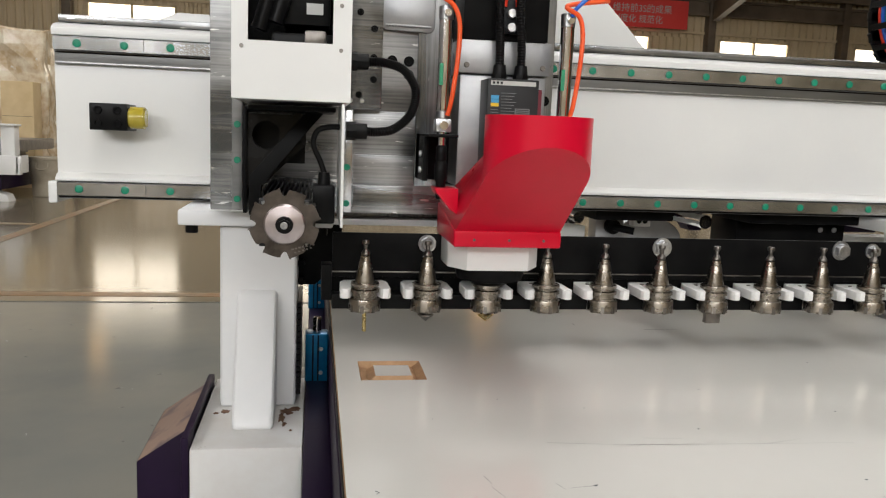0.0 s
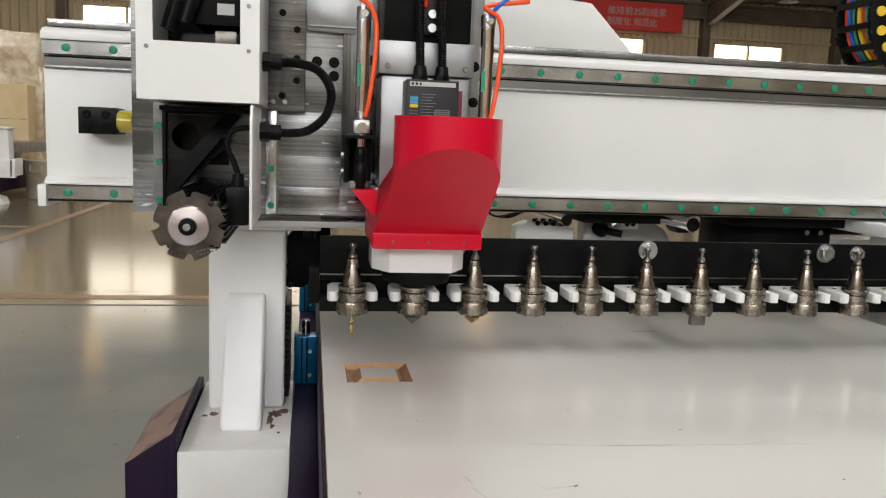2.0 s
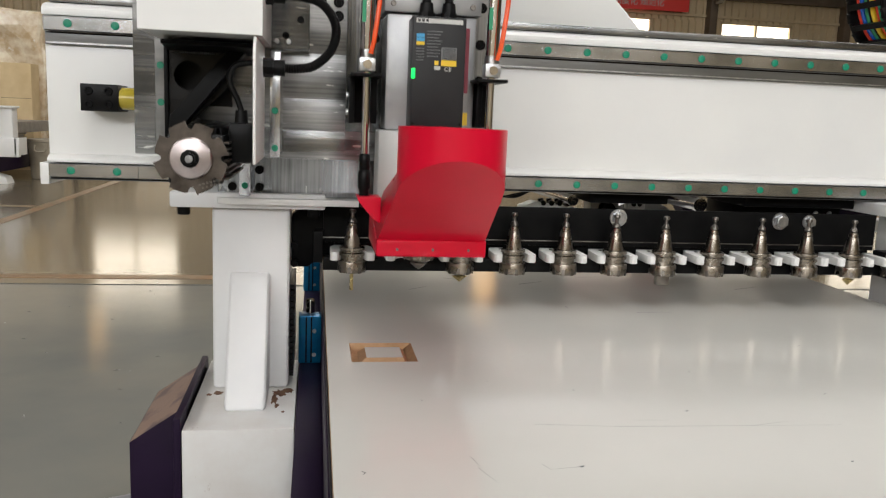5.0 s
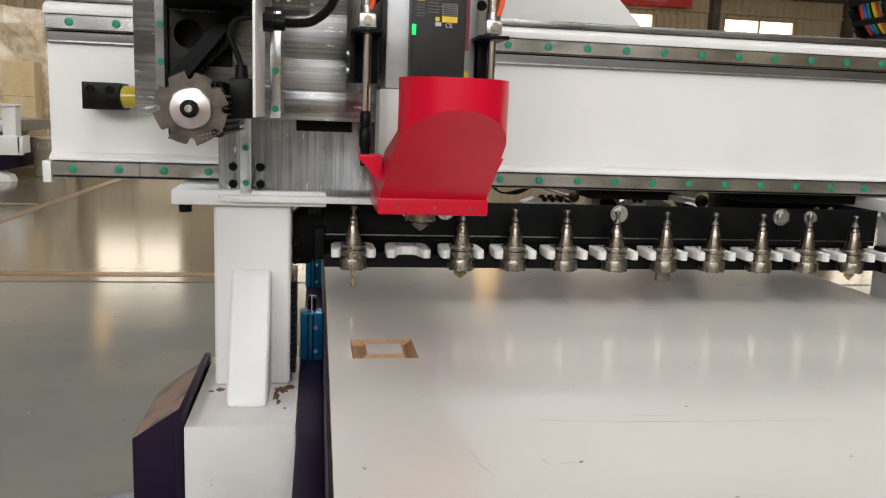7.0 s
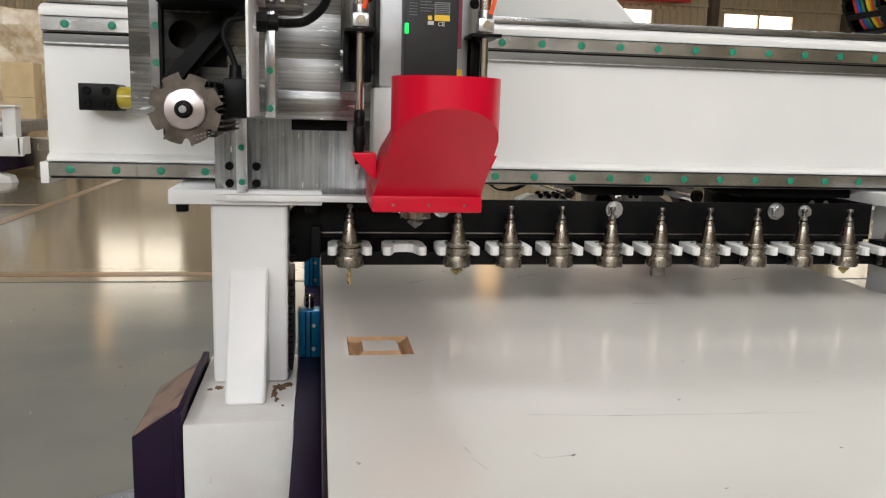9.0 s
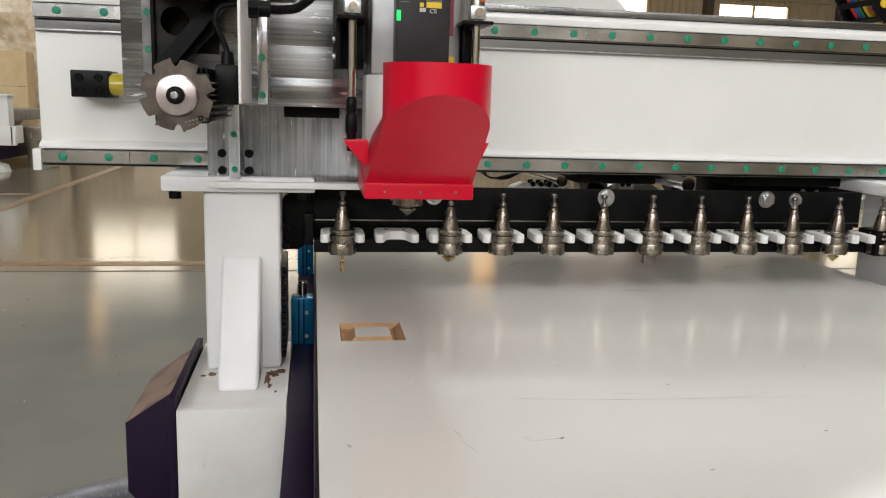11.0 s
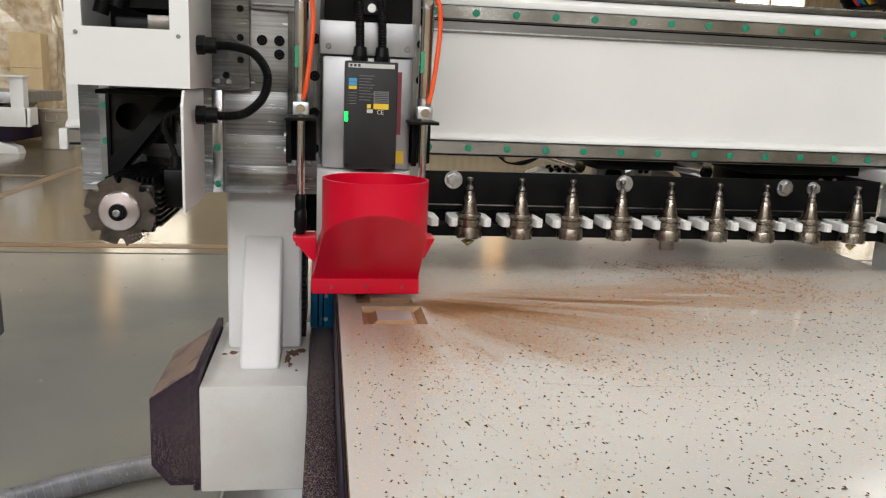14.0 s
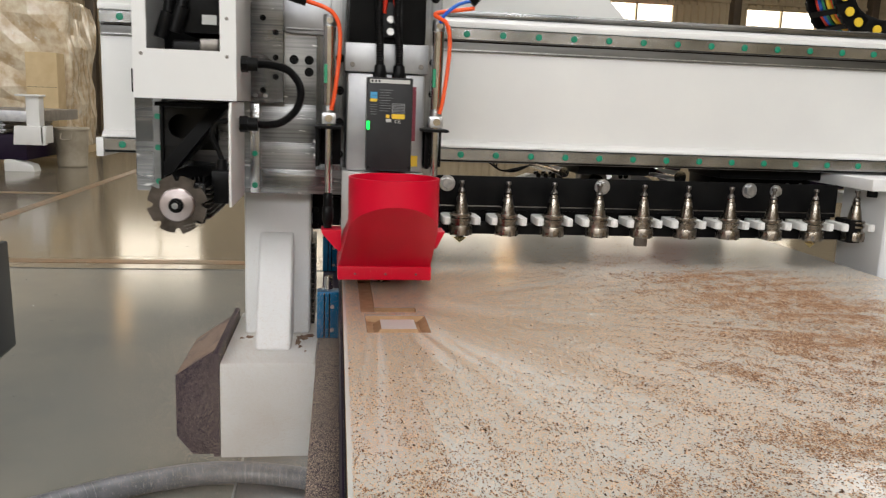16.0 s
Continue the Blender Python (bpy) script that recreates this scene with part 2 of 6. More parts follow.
def box(bm, x0, x1, y0, y1, z0, z1, bevel=0.0, seg=2, mi=0):
    r = bmesh.ops.create_cube(bm, size=1, matrix=Matrix.Translation(((x0 + x1) / 2, (y0 + y1) / 2, (z0 + z1) / 2)) @ Matrix.Diagonal((abs(x1 - x0), abs(y1 - y0), abs(z1 - z0), 1)))
    vs = r["verts"]
    fs = list({f for v in vs for f in v.link_faces})
    for f in fs:
        f.material_index = mi
    if bevel:
        es = list({e for v in vs for e in v.link_edges})
        bmesh.ops.bevel(bm, geom=es, offset=bevel, segments=seg, affect="EDGES", profile=0.6)
    return bm


def B(*a, **k):
    return box(bmesh.new(), *a, **k)


def cyl(bm, p0, p1, r0, r1=None, seg=24, mi=0, bevel=0.0):
    p0, p1 = Vector(p0), Vector(p1)
    d = p1 - p0
    m = Matrix.Translation((p0 + p1) / 2) @ d.to_track_quat("Z", "Y").to_matrix().to_4x4()
    r = bmesh.ops.create_cone(bm, cap_ends=True, segments=seg, radius1=r0, radius2=r0 if r1 is None else r1, depth=d.length, matrix=m)
    fs = list({f for v in r["verts"] for f in v.link_faces})
    for f in fs:
        f.material_index = mi
    if bevel:
        es = [e for e in {e for v in r["verts"] for e in v.link_edges} if any(len(f.verts) > 4 for f in e.link_faces)]
        bmesh.ops.bevel(bm, geom=es, offset=bevel, segments=2, affect="EDGES")
    return bm


def C(*a, **k):
    return cyl(bmesh.new(), *a, **k)


def lathe(bm, prof, cx=0.0, cy=0.0, seg=28, axis="z", mi=0):
    """Turns a profile of (radius, height) about an upright axis, or about one along y when axis is y (cy is then the height)."""
    rings = []
    for r, h in prof:
        ring = []
        for k in range(seg):
            a = 2 * math.pi * k / seg
            ring.append(bm.verts.new((cx + r * math.cos(a), cy + r * math.sin(a), h) if axis == "z" else (cx + r * math.cos(a), h, cy + r * math.sin(a))))
        rings.append(ring)
    for a, b in zip(rings, rings[1:]):
        for k in range(seg):
            bm.faces.new((a[k], a[(k + 1) % seg], b[(k + 1) % seg], b[k])).material_index = mi
    bm.faces.new(rings[0]).material_index = mi
    bm.faces.new(rings[-1]).material_index = mi
    return bm


def prism(bm, poly, lo, hi, axis="y", bevel=0.0, seg=2, mi=0):
    """Extrudes a polygon. axis y: (x, z) pairs; axis x: (y, z) pairs; axis z: (x, y) pairs."""
    def at(u, v, w):
        return (u, w, v) if axis == "y" else (w, u, v) if axis == "x" else (u, v, w)
    a = [bm.verts.new(at(u, v, lo)) for u, v in poly]
    b = [bm.verts.new(at(u, v, hi)) for u, v in poly]
    n = len(poly)
    fs = [bm.faces.new(a), bm.faces.new(list(reversed(b)))]
    for k in range(n):
        fs.append(bm.faces.new((a[k], b[k], b[(k + 1) % n], a[(k + 1) % n])))
    for f in fs:
        f.material_index = mi
    if bevel:
        bmesh.ops.bevel(bm, geom=list({e for f in fs for e in f.edges}), offset=bevel, segments=seg, affect="EDGES", profile=0.6)
    return bm


def spline(pts, n=10):
    """A smooth line through the points."""
    P = [Vector(p) for p in pts]
    P = [2 * P[0] - P[1]] + P + [2 * P[-1] - P[-2]]
    out = []
    for i in range(1, len(P) - 2):
        for k in range(n):
            t = k / n
            a, b, c, d = P[i - 1:i + 3]
            out.append(0.5 * (2 * b + (c - a) * t + (2 * a - 5 * b + 4 * c - d) * t * t + (3 * b - a - 3 * c + d) * t ** 3))
    return out + [P[-2]]


def tube(bm, pts, r, seg=10, ribs=0.0, pitch=0.004, n=10, mi=0):
    """A round tube along a smooth line; with ribs, a corrugated one."""
    line = spline(pts, n)
    if ribs:
        dense, acc = [line[0]], 0.0
        for a, b in zip(line, line[1:]):
            k = max(1, round((b - a).length / (pitch / 2)))
            dense += [a.lerp(b, (j + 1) / k) for j in range(k)]
        line = dense
    rings, up = [], Vector((0.13, 0.31, 0.94))
    for i, p in enumerate(line):
        d = (line[min(i + 1, len(line) - 1)] - line[max(i - 1, 0)]).normalized()
        u = (up - d * up.dot(d))
        u = u.normalized() if u.length > 1e-4 else d.orthogonal().normalized()
        up = u
        v = d.cross(u)
        rr = r - (ribs if ribs and i % 2 else 0)
        rings.append([bm.verts.new(p + rr * (math.cos(2 * math.pi * k / seg) * u + math.sin(2 * math.pi * k / seg) * v)) for k in range(seg)])
    for a, b in zip(rings, rings[1:]):
        for k in range(seg):
            bm.faces.new((a[k], a[(k + 1) % seg], b[(k + 1) % seg], b[k])).material_index = mi
    bm.faces.new(rings[0])
    bm.faces.new(rings[-1])
    return bm


def hex_bolt(bm, x, y, z, r, h, washer=True):
    """A hexagon head that points to -y, on a washer."""
    if washer:
        cyl(bm, (x, y, z), (x, y - 0.0025, z), r * 1.22, seg=28)
        y -= 0.0025
    cyl(bm, (x, y, z), (x, y - h, z), r, r * 0.96, seg=6)
    cyl(bm, (x, y - h, z), (x, y - h - 0.0012, z), r * 0.8, r * 0.7, seg=20)
    return bm


def socket_bolt(bm, x, y, z, r=0.0055, h=0.004):
    """A socket head that points to -y, with its recess."""
    lathe(bm, [(r, y), (r, y - h + 0.0008), (r * 0.9, y - h), (r * 0.55, y - h), (r * 0.5, y - h * 0.35), (0.0003, y - h * 0.35)], x, z, seg=18, axis="y")
    return bm


def cap_row(parent, xs, y, z, r=0.0072):
    me = None
    for x in xs:
        if me is None:
            me = mesh_of("bolt_cap", lathe(bmesh.new(), [(r, 0.0008), (r, -0.0009), (r * 0.85, -0.0015), (0.0004, -0.0015)], 0, 0, seg=16, axis="y"), M["green"])
        ob = new("bolt_cap", me)
        ob.parent, ob.location = parent, (x, y, z)


# ---- the hall: floor, walls, windows, roof ----
HX0, HX1, HY0, HY1, HZ = -26.0, 40.0, -14.0, 25.2, 8.0

floor = part("floor", B(HX0 - 0.3, HX1 + 0.3, HY0 - 0.3, HY1 + 0.3, -0.3, 0.0), M["floor"])
tagged(floor, "polished grey epoxy factory floor with scuffs", "floor", kind="structure")
# thin sheet that turns the floor tan beyond the joint
aisle = part("aisle_floor", B(HX0, HX1, 5.40, HY1, 0.0005, 0.004), M["aisle"])
tagged(aisle, "glossy tan sheet over the far part of the factory floor", "floor", kind="structure")
tagged(part("floor_joint", B(HX0, HX1, 5.385, 5.40, 0.0005, 0.0035), M["joint"]), "dark joint across the floor", "floor joint", kind="structure")
for k, (x0, x1, y0, y1) in enumerate(((-14.0, -0.25, 5.56, 5.68), (-3.05, -2.93, 5.65, 20.0), (-12.0, -3.1, 9.4, 9.52))):
    ln = part("floor_marking", B(x0, x1, y0, y1, 0.0045, 0.008), M["line"])
    tagged(ln, "faded orange lane line painted on the floor", "floor marking", "lane lines", "structure")

WIN = [(13.0 - 4.9 * k) for k in range(-5, 8)]
WZ0, WZ1 = 3.0, 4.60


def siding_wall():
    """The far wall: ribbed siding below, between and above the windows, as real ribs."""
    bm = bmesh.new()
    def ribs(x0, x1, z0, z1):
        n = max(1, round((x1 - x0) / 0.25))
        w = (x1 - x0) / n
        for i in range(n):
            a = x0 + i * w
            prism(bm, [(a, 25.2), (a, 25.10), (a + 0.10 * w / 0.25, 25.10), (a + 0.13 * w / 0.25, 25.04), (a + 0.22 * w / 0.25, 25.04), (a + w, 25.10), (a + w, 25.2)], z0, z1, "z")
    ribs(HX0, HX1, 0.0, WZ0)
    ribs(HX0, HX1, WZ1, HZ)
    xs = sorted(WIN)
    prev = HX0
    for x in xs:
        if x > prev:
            ribs(prev, x, WZ0, WZ1)
        prev = x + 2.5
    ribs(prev, HX1, WZ0, WZ1)
    return bm


tagged(part("wall_north", siding_wall(), M["siding"], smooth=False), "cream ribbed metal siding wall with a window band", "wall", kind="structure")
tagged(part("wall_south", B(HX0, HX1, HY0 - 0.2, HY0, 0, HZ), M["siding"]), "cream factory end wall", "wall", kind="structure")
tagged(part("wall_west", B(HX0 - 0.2, HX0, HY0, HY1, 0, HZ), M["siding"]), "cream factory side wall", "wall", kind="structure")
tagged(part("wall_east", B(HX1, HX1 + 0.2, HY0, HY1, 0, HZ), M["siding"]), "cream factory side wall", "wall", kind="structure")
tagged(part("ceiling", B(HX0 - 0.3, HX1 + 0.3, HY0 - 0.3, HY1 + 0.3, HZ, HZ + 0.2), M["roof"]), "dark ribbed roof sheeting", "ceiling", kind="structure")
for i, x in enumerate(WIN):
    w = empty("window_%d" % (i + 1), "daylit steel window with pale panes", "window", "hall windows", "structure", (x, 25.1, WZ0))
    fr = bmesh.new()
    for a, b, c, d in ((0, 2.5, -0.03, 0.05), (0, 2.5, 1.55, 1.63), (-0.03, 0.05, 0, 1.6), (2.45, 2.53, 0, 1.6), (1.22, 1.28, 0, 1.6), (0, 2.5, 0.98, 1.02)):
        box(fr, a, b, -0.1, 0.06, c, d)
    part("window_frame", fr, M["siding"], w)
    for px in (0.05, 1.28):
        part("pane", B(px, px + 1.17, 0.0, 0.02, 0.05, 1.55), M["pane"], w)
# posts, eave girder and roof members
for i, x in enumerate((-20.6, -12.9, -7.2, 0.6, 8.0, 12.45, 17.2, 26.0)):
    tagged(part("hall_post", B(x, x + 0.25, 24.7, 25.04, 0, 6.6, bevel=0.02), M["brown"]), "brown steel hall post by the window wall", "post", "hall posts", "structure")
gd = bmesh.new()
box(gd, HX0, HX1, 24.72, 24.98, 5.28, 5.36)
box(gd, HX0, HX1, 24.82, 24.88, 5.36, 5.72)
box(gd, HX0, HX1, 24.72, 24.98, 5.72, 5.80)
tagged(part("eave_girder", gd, M["brown"]), "brown steel girder along the eaves", "girder", kind="structure")
for y, z in ((24.4, 5.92), (23.2, 6.25), (22.0, 6.55), (20.6, 6.9), (19.0, 7.3)):
    tagged(part("roof_purlin", B(HX0, HX1, y, y + 0.09, z, z + 0.2), M["brown"]), "brown steel purlin under the roof sheets", "purlin", "purlins", "structure")
tagged(part("wall_girt", B(HX0, HX1, 24.96, 25.038, 4.72, 4.80), M["siding"]), "cream girt above the window band", "girt", kind="structure")
rs_ = bmesh.new()
prism(rs_, [(25.03, 5.98), (25.03, 6.02), (17.0, 7.72), (17.0, 7.68)], HX0, HX1, "x")
tagged(part("roof_slope", rs_, M["roof"]), "dark ribbed roof sheeting over the eaves", "roof", kind="structure")
for x in (-16.0, -6.0, 4.0, 12.5, 20.0):
    rb = bmesh.new()
    prism(rb, [(24.6, 5.1), (24.6, 5.7), (17.0, 7.6), (17.0, 7.1)], x, x + 0.22, "x")
    tagged(part("roof_rafter", rb, M["brown"]), "sloping brown steel roof rafter", "rafter", "rafters", "structure")
for lx, ly, lz in ((14.6, 23.5, 5.75), (4.5, 22.0, 6.9)):
    pl = empty("pendant_lamp", "white cone high-bay lamp hanging from the roof", "lamp", "hall lamps", at=(lx, ly, lz))
    part("shade", lathe(bmesh.new(), [(0.05, 0.25), (0.08, 0.2), (0.3, 0.0), (0.28, 0.0), (0.07, 0.17)], seg=20), M["label_white"], pl)
    part("cord", C((0, 0, 0.25), (0, 0, HZ - lz), 0.012, seg=8), M["black"], pl)

# glowing squares added high on the window wall, mirrored warm in board and floor
for lx in (-6.2, 5.4):
    fl_ = empty("warm_reflection_square", "warm glowing square added high on the window wall for its reflection", "lamp", "flood lamps", at=(lx, 24.45, 5.62))
    part("case", B(-0.40, 0.40, 0.02, 0.22, -0.40, 0.40, bevel=0.03), M["brown"], fl_)
    part("lens", B(-0.34, 0.34, 0.0, 0.02, -0.34, 0.34, bevel=0.008), M["warm_glow"], fl_, "glowing warm face added for its reflection")
    part("hanger", C((0, 0.12, 0.40), (0, 0.12, HZ - 5.62), 0.02, seg=8), M["black"], fl_)

# the red banner with two lines of writing
ban = empty("banner", "red cloth banner with two lines of white writing on the wall", "banner", at=(8.28, 24.68, 4.79))
part("cloth", B(0, 3.4, -0.02, 0.0, 0, 0.88, bevel=0.005), M["banner"], ban)


def writing(body, size, x, y, z, mat, parent, name="writing", ry=0.0):
    cu = bpy.data.curves.new(name, "FONT")
    cu.body, cu.size, cu.extrude = body, size, 0.0005
    tmp = bpy.data.objects.new(name, cu)
    scene.collection.objects.link(tmp)
    bpy.context.view_layer.update()
    me = bpy.data.meshes.new_from_object(tmp)
    bpy.data.objects.remove(tmp)
    me.materials.clear()
    me.materials.append(mat)
    ob = new(name, me)
    ob.parent = parent
    ob.matrix_basis = pose(x, y, z, 90, 0, 0)
    return ob


writing("维持前3S的成果", 0.285, 0.86, -0.03, 0.47, M["label_white"], ban)
writing("制度化 规范化", 0.27, 0.86, -0.03, 0.15, M["label_white"], ban)

# ---- the machine's bed and the board on it ----
bed = empty("machine_bed", "dark purple steel bed of the router under the board", "machine bed", at=(0, 0, 0))
bb = bmesh.new()
box(bb, 0.030, 1.205, -0.45, 2.25, 0.25, 0.795, bevel=0.004)
part("bed_frame", bb, M["purple"], bed)
part("side_ledge", B(-0.012, 0.030, -0.45, 2.25, 0.62, 0.685, bevel=0.002), M["purple"], bed)
part("side_ledge", B(1.205, 1.247, -0.45, 2.25, 0.62, 0.685, bevel=0.002), M["purple"], bed)
for x, y in ((0.1, -0.35), (0.1, 2.1), (1.1, -0.35), (1.1, 2.1)):
    part("foot", C((x, y, 0.0), (x, y, 0.25), 0.07, 0.06, bevel=0.006), M["black"], bed)
part("table_top", B(0.033, 1.202, -0.44, 2.24, 0.795, ZS - 0.0182), M["grey_plastic"], bed)

# board: groove cells cut out of its top
GX0, GX1, GY0, GY1 = 0.0695, 0.1665, 1.1125, 1.2095
IX0, IX1, IY0, IY1 = 0.0925, 0.1465, 1.1335, 1.1865
PATH_CELLS = []           # square pieces of the path that the cutter clears: x0, x1, y0, y1, time
KX0, KX1 = 0.0635, 0.0875
for i in range(8):        # first leg, towards -x, from t 12.6 to 13.5
    PATH_CELLS.append((KX1 + 0.0085 * (7 - i), KX1 + 0.0085 * (8 - i), 1.2310, 1.2600, 12.55 + 0.1 * i))
PATH_CELLS.append((KX0, KX1, 1.2310, 1.2600, 13.45))
for i in range(10):       # second leg, away along y
    PATH_CELLS.append((KX0, KX1, 1.2600 + 0.022 * i, 1.2600 + 0.022 * (i + 1), 13.65 + 0.15 * i))
for i in range(3):
    PATH_CELLS.append((KX1 + 0.012 * i, KX1 + 0.012 * (i + 1), 1.4580, 1.4800, 15.45 + 0.15 * i))


def board_mesh():
    x0, x1, y0, y1 = 0.035, 1.216, -0.42, 2.09
    xs = sorted({x0, x1, GX0, GX1, *(c[0] for c in PATH_CELLS), *(c[1] for c in PATH_CELLS)})
    ys = sorted({y0, y1, GY0, GY1, *(c[2] for c in PATH_CELLS), *(c[3] for c in PATH_CELLS)})
    xs = [x for i, x in enumerate(xs) if i == 0 or x - xs[i - 1] > 1e-6]
    ys = [y for i, y in enumerate(ys) if i == 0 or y - ys[i - 1] > 1e-6]
    bm = bmesh.new()
    vt = {}
    def V(x, y, z):
        k = (round(x, 5), round(y, 5), round(z, 5))
        if k not in vt:
            vt[k] = bm.verts.new(k)
        return vt[k]
    def quad(*p, mi=0):
        f = bm.faces.new([V(*q) for q in p])
        f.material_index = mi
    def kind(i, j):
        cx, cy = (xs[i] + xs[i + 1]) / 2, (ys[j] + ys[j + 1]) / 2
        if GX0 < cx < GX1 and GY0 < cy < GY1:
            return "ring"
        return "path" if any(c[0] < cx < c[1] and c[2] < cy < c[3] for c in PATH_CELLS) else "top"
    D = -0.008
    for i in range(len(xs) - 1):
        for j in range(len(ys) - 1):
            a, b, c, d = xs[i], xs[i + 1], ys[j], ys[j + 1]
            k = kind(i, j)
            if k == "top":
                quad((a, c, 0), (b, c, 0), (b, d, 0), (a, d, 0))
            if k == "path":
                quad((a, c, D), (b, c, D), (b, d, D), (a, d, D), mi=1)
                for di, dj, e0, e1 in ((-1, 0, (a, c), (a, d)), (1, 0, (b, c), (b, d)), (0, -1, (a, c), (b, c)), (0, 1, (a, d), (b, d))):
                    if kind(i + di, j + dj) != "path":
                        quad((*e0, D), (*e1, D), (*e1, 0), (*e0, 0), mi=2)
    # the square groove: flat floor, sloping inner and outer walls, an island left in the middle
    o = [(GX0, GY0), (GX1, GY0), (GX1, GY1), (GX0, GY1)]
    n = [(IX0, IY0), (IX1, IY0), (IX1, IY1), (IX0, IY1)]
    f1 = [(x + (0.003 if x == GX0 else -0.012), y + (0.004 if y == GY0 else -0.004)) for x, y in o]
    f2 = [(x + (-0.011 if x == IX0 else 0.004), y + (-0.004 if y == IY0 else 0.004)) for x, y in n]
    for k in range(4):
        h = (k + 1) % 4
        # walls that face -x get the shaded core colour
        quad((*o[k], 0), (*o[h], 0), (*f1[h], -0.009), (*f1[k], -0.009), mi=2 if k == 1 else 1)
        quad((*f1[k], -0.009), (*f1[h], -0.009), (*f2[h], -0.009), (*f2[k], -0.009), mi=1)
        quad((*f2[k], -0.009), (*f2[h], -0.009), (*n[h], 0), (*n[k], 0), mi=2 if k == 3 else 1)
    quad(*[(*q, 0) for q in n])
    E_ = -0.018
    for p, q in (((x0, y0), (x1, y0)), ((x1, y0), (x1, y1)), ((x1, y1), (x0, y1)), ((x0, y1), (x0, y0))):
        bm.faces.new([bm.verts.new((*p, 0)), bm.verts.new((*q, 0)), bm.verts.new((*q, E_)), bm.verts.new((*p, E_))]).material_index = 1
    bm.faces.new([bm.verts.new((x0, y0, E_)), bm.verts.new((x1, y0, E_)), bm.verts.new((x1, y1, E_)), bm.verts.new((x0, y1, E_))]).material_index = 1
    return bm


board = part("board", board_mesh(), [M["board"], M["mdf"], M["mdf_shaded"]], smooth=False)
board.location = (0, 0, ZS)
tagged(board, "light grey melamine-faced board with a square groove, lying on the bed", "board")
# uncut core in the path of the cutter, piece by piece
plugs = []
for x0, x1, y0, y1, t in PATH_CELLS:
    ob = part("uncut_core", B(x0, x1, y0, y1, -0.0075, 0.0), M["board"], board, smooth=False)
    plugs.append((ob, t))
# scratches, chips and pencil marks on the face
rng = random.Random(5)
for (x, y), (u, v), w in (((0.293, 0.748), (0.263, 0.744), 0.0007), ((0.292, 0.747), (0.297, 0.750), 0.0040), ((0.628, 1.408), (0.700, 1.410), 0.0022), ((0.482, 0.897), (0.486, 0.899), 0.0035),
                          ((0.181, 0.779), (0.186, 0.760), 0.0008), ((0.184, 0.752), (0.195, 0.722), 0.0006), ((0.253, 0.757), (0.259, 0.742), 0.0006), ((0.276, 0.865), (0.37, 0.853), 0.0006), ((0.37, 0.853), (0.486, 0.848), 0.0009),
                          ((0.486, 0.848), (0.66, 0.842), 0.0005), ((0.064, 0.752), (0.068, 0.749), 0.0016), ((0.068, 0.749), (0.065, 0.745), 0.0016), ((0.5, 1.44), (0.502, 1.46), 0.0015), ((0.56, 1.05), (0.563, 1.052), 0.0025),
                          ((0.40, 0.872), (0.45, 0.868), 0.0004), ((0.545, 0.846), (0.60, 0.858), 0.0005), ((0.21, 1.60), (0.25, 1.63), 0.003), ((0.30, 1.72), (0.34, 1.70), 0.003), ((0.46, 1.66), (0.52, 1.69), 0.004),
                          ((0.62, 1.74), (0.68, 1.75), 0.003), ((0.80, 1.70), (0.84, 1.72), 0.004), ((0.95, 1.62), (1.02, 1.65), 0.004), ((0.36, 0.98), (0.362, 0.981), 0.003), ((0.71, 0.95), (0.714, 0.951), 0.0025),
                          ((0.82, 1.18), (0.824, 1.182), 0.003), ((0.25, 1.02), (0.252, 1.021), 0.002), ((0.60, 0.74), (0.604, 0.741), 0.003), ((0.15, 0.95), (0.152, 0.951), 0.002), ((0.42, 0.66), (0.425, 0.661), 0.002)):
    a, b = Vector((x, y, 0.0004)), Vector((u, v, 0.0004))
    nrm = Vector((-(b - a).y, (b - a).x, 0)).normalized() * w / 2
    sc = bmesh.new()
    sc.faces.new([sc.verts.new(p) for p in (a - nrm, b - nrm * 0.4, b + nrm * 0.4, a + nrm)])
    part("scratch", sc, M["cab"], board, "dark scratch or pencil mark")

# blue cylinder clamp on the ledge
def clamp_cylinder(x, y):
    t = empty("clamp_cylinder", "blue anodised compact air cylinder with a chrome stop pin", "air cylinder", "positioning stops", at=(x, y, 0.685))
    bm = B(-0.0225, 0.0215, -0.02, 0.02, 0.0, 0.096, bevel=0.003)
    part("body", bm, M["blue"], t)
    for z in (0.018, 0.066):
        part("port", socket_bolt(bmesh.new(), 0.008, -0.02, z, 0.004, 0.003), M["zinc"], t)
    for gx in (-0.009, 0.001):
        part("slot", B(gx, gx + 0.003, -0.0212, -0.019, 0.002, 0.094), M["black_plastic"], t)
    part("pin", C((0, 0, 0.096), (0, 0, 0.126), 0.0085, bevel=0.002), M["chrome"], t)
    return t


clamp_cylinder(0.008, 1.55)
clamp_cylinder(0.008, 2.2)

# ---- gantry: two columns, beam, rails ----
gantry = empty("gantry", "white welded gantry with linear rails astride the bed", "gantry")
RAILX0, RAILX1 = -0.47, 1.80


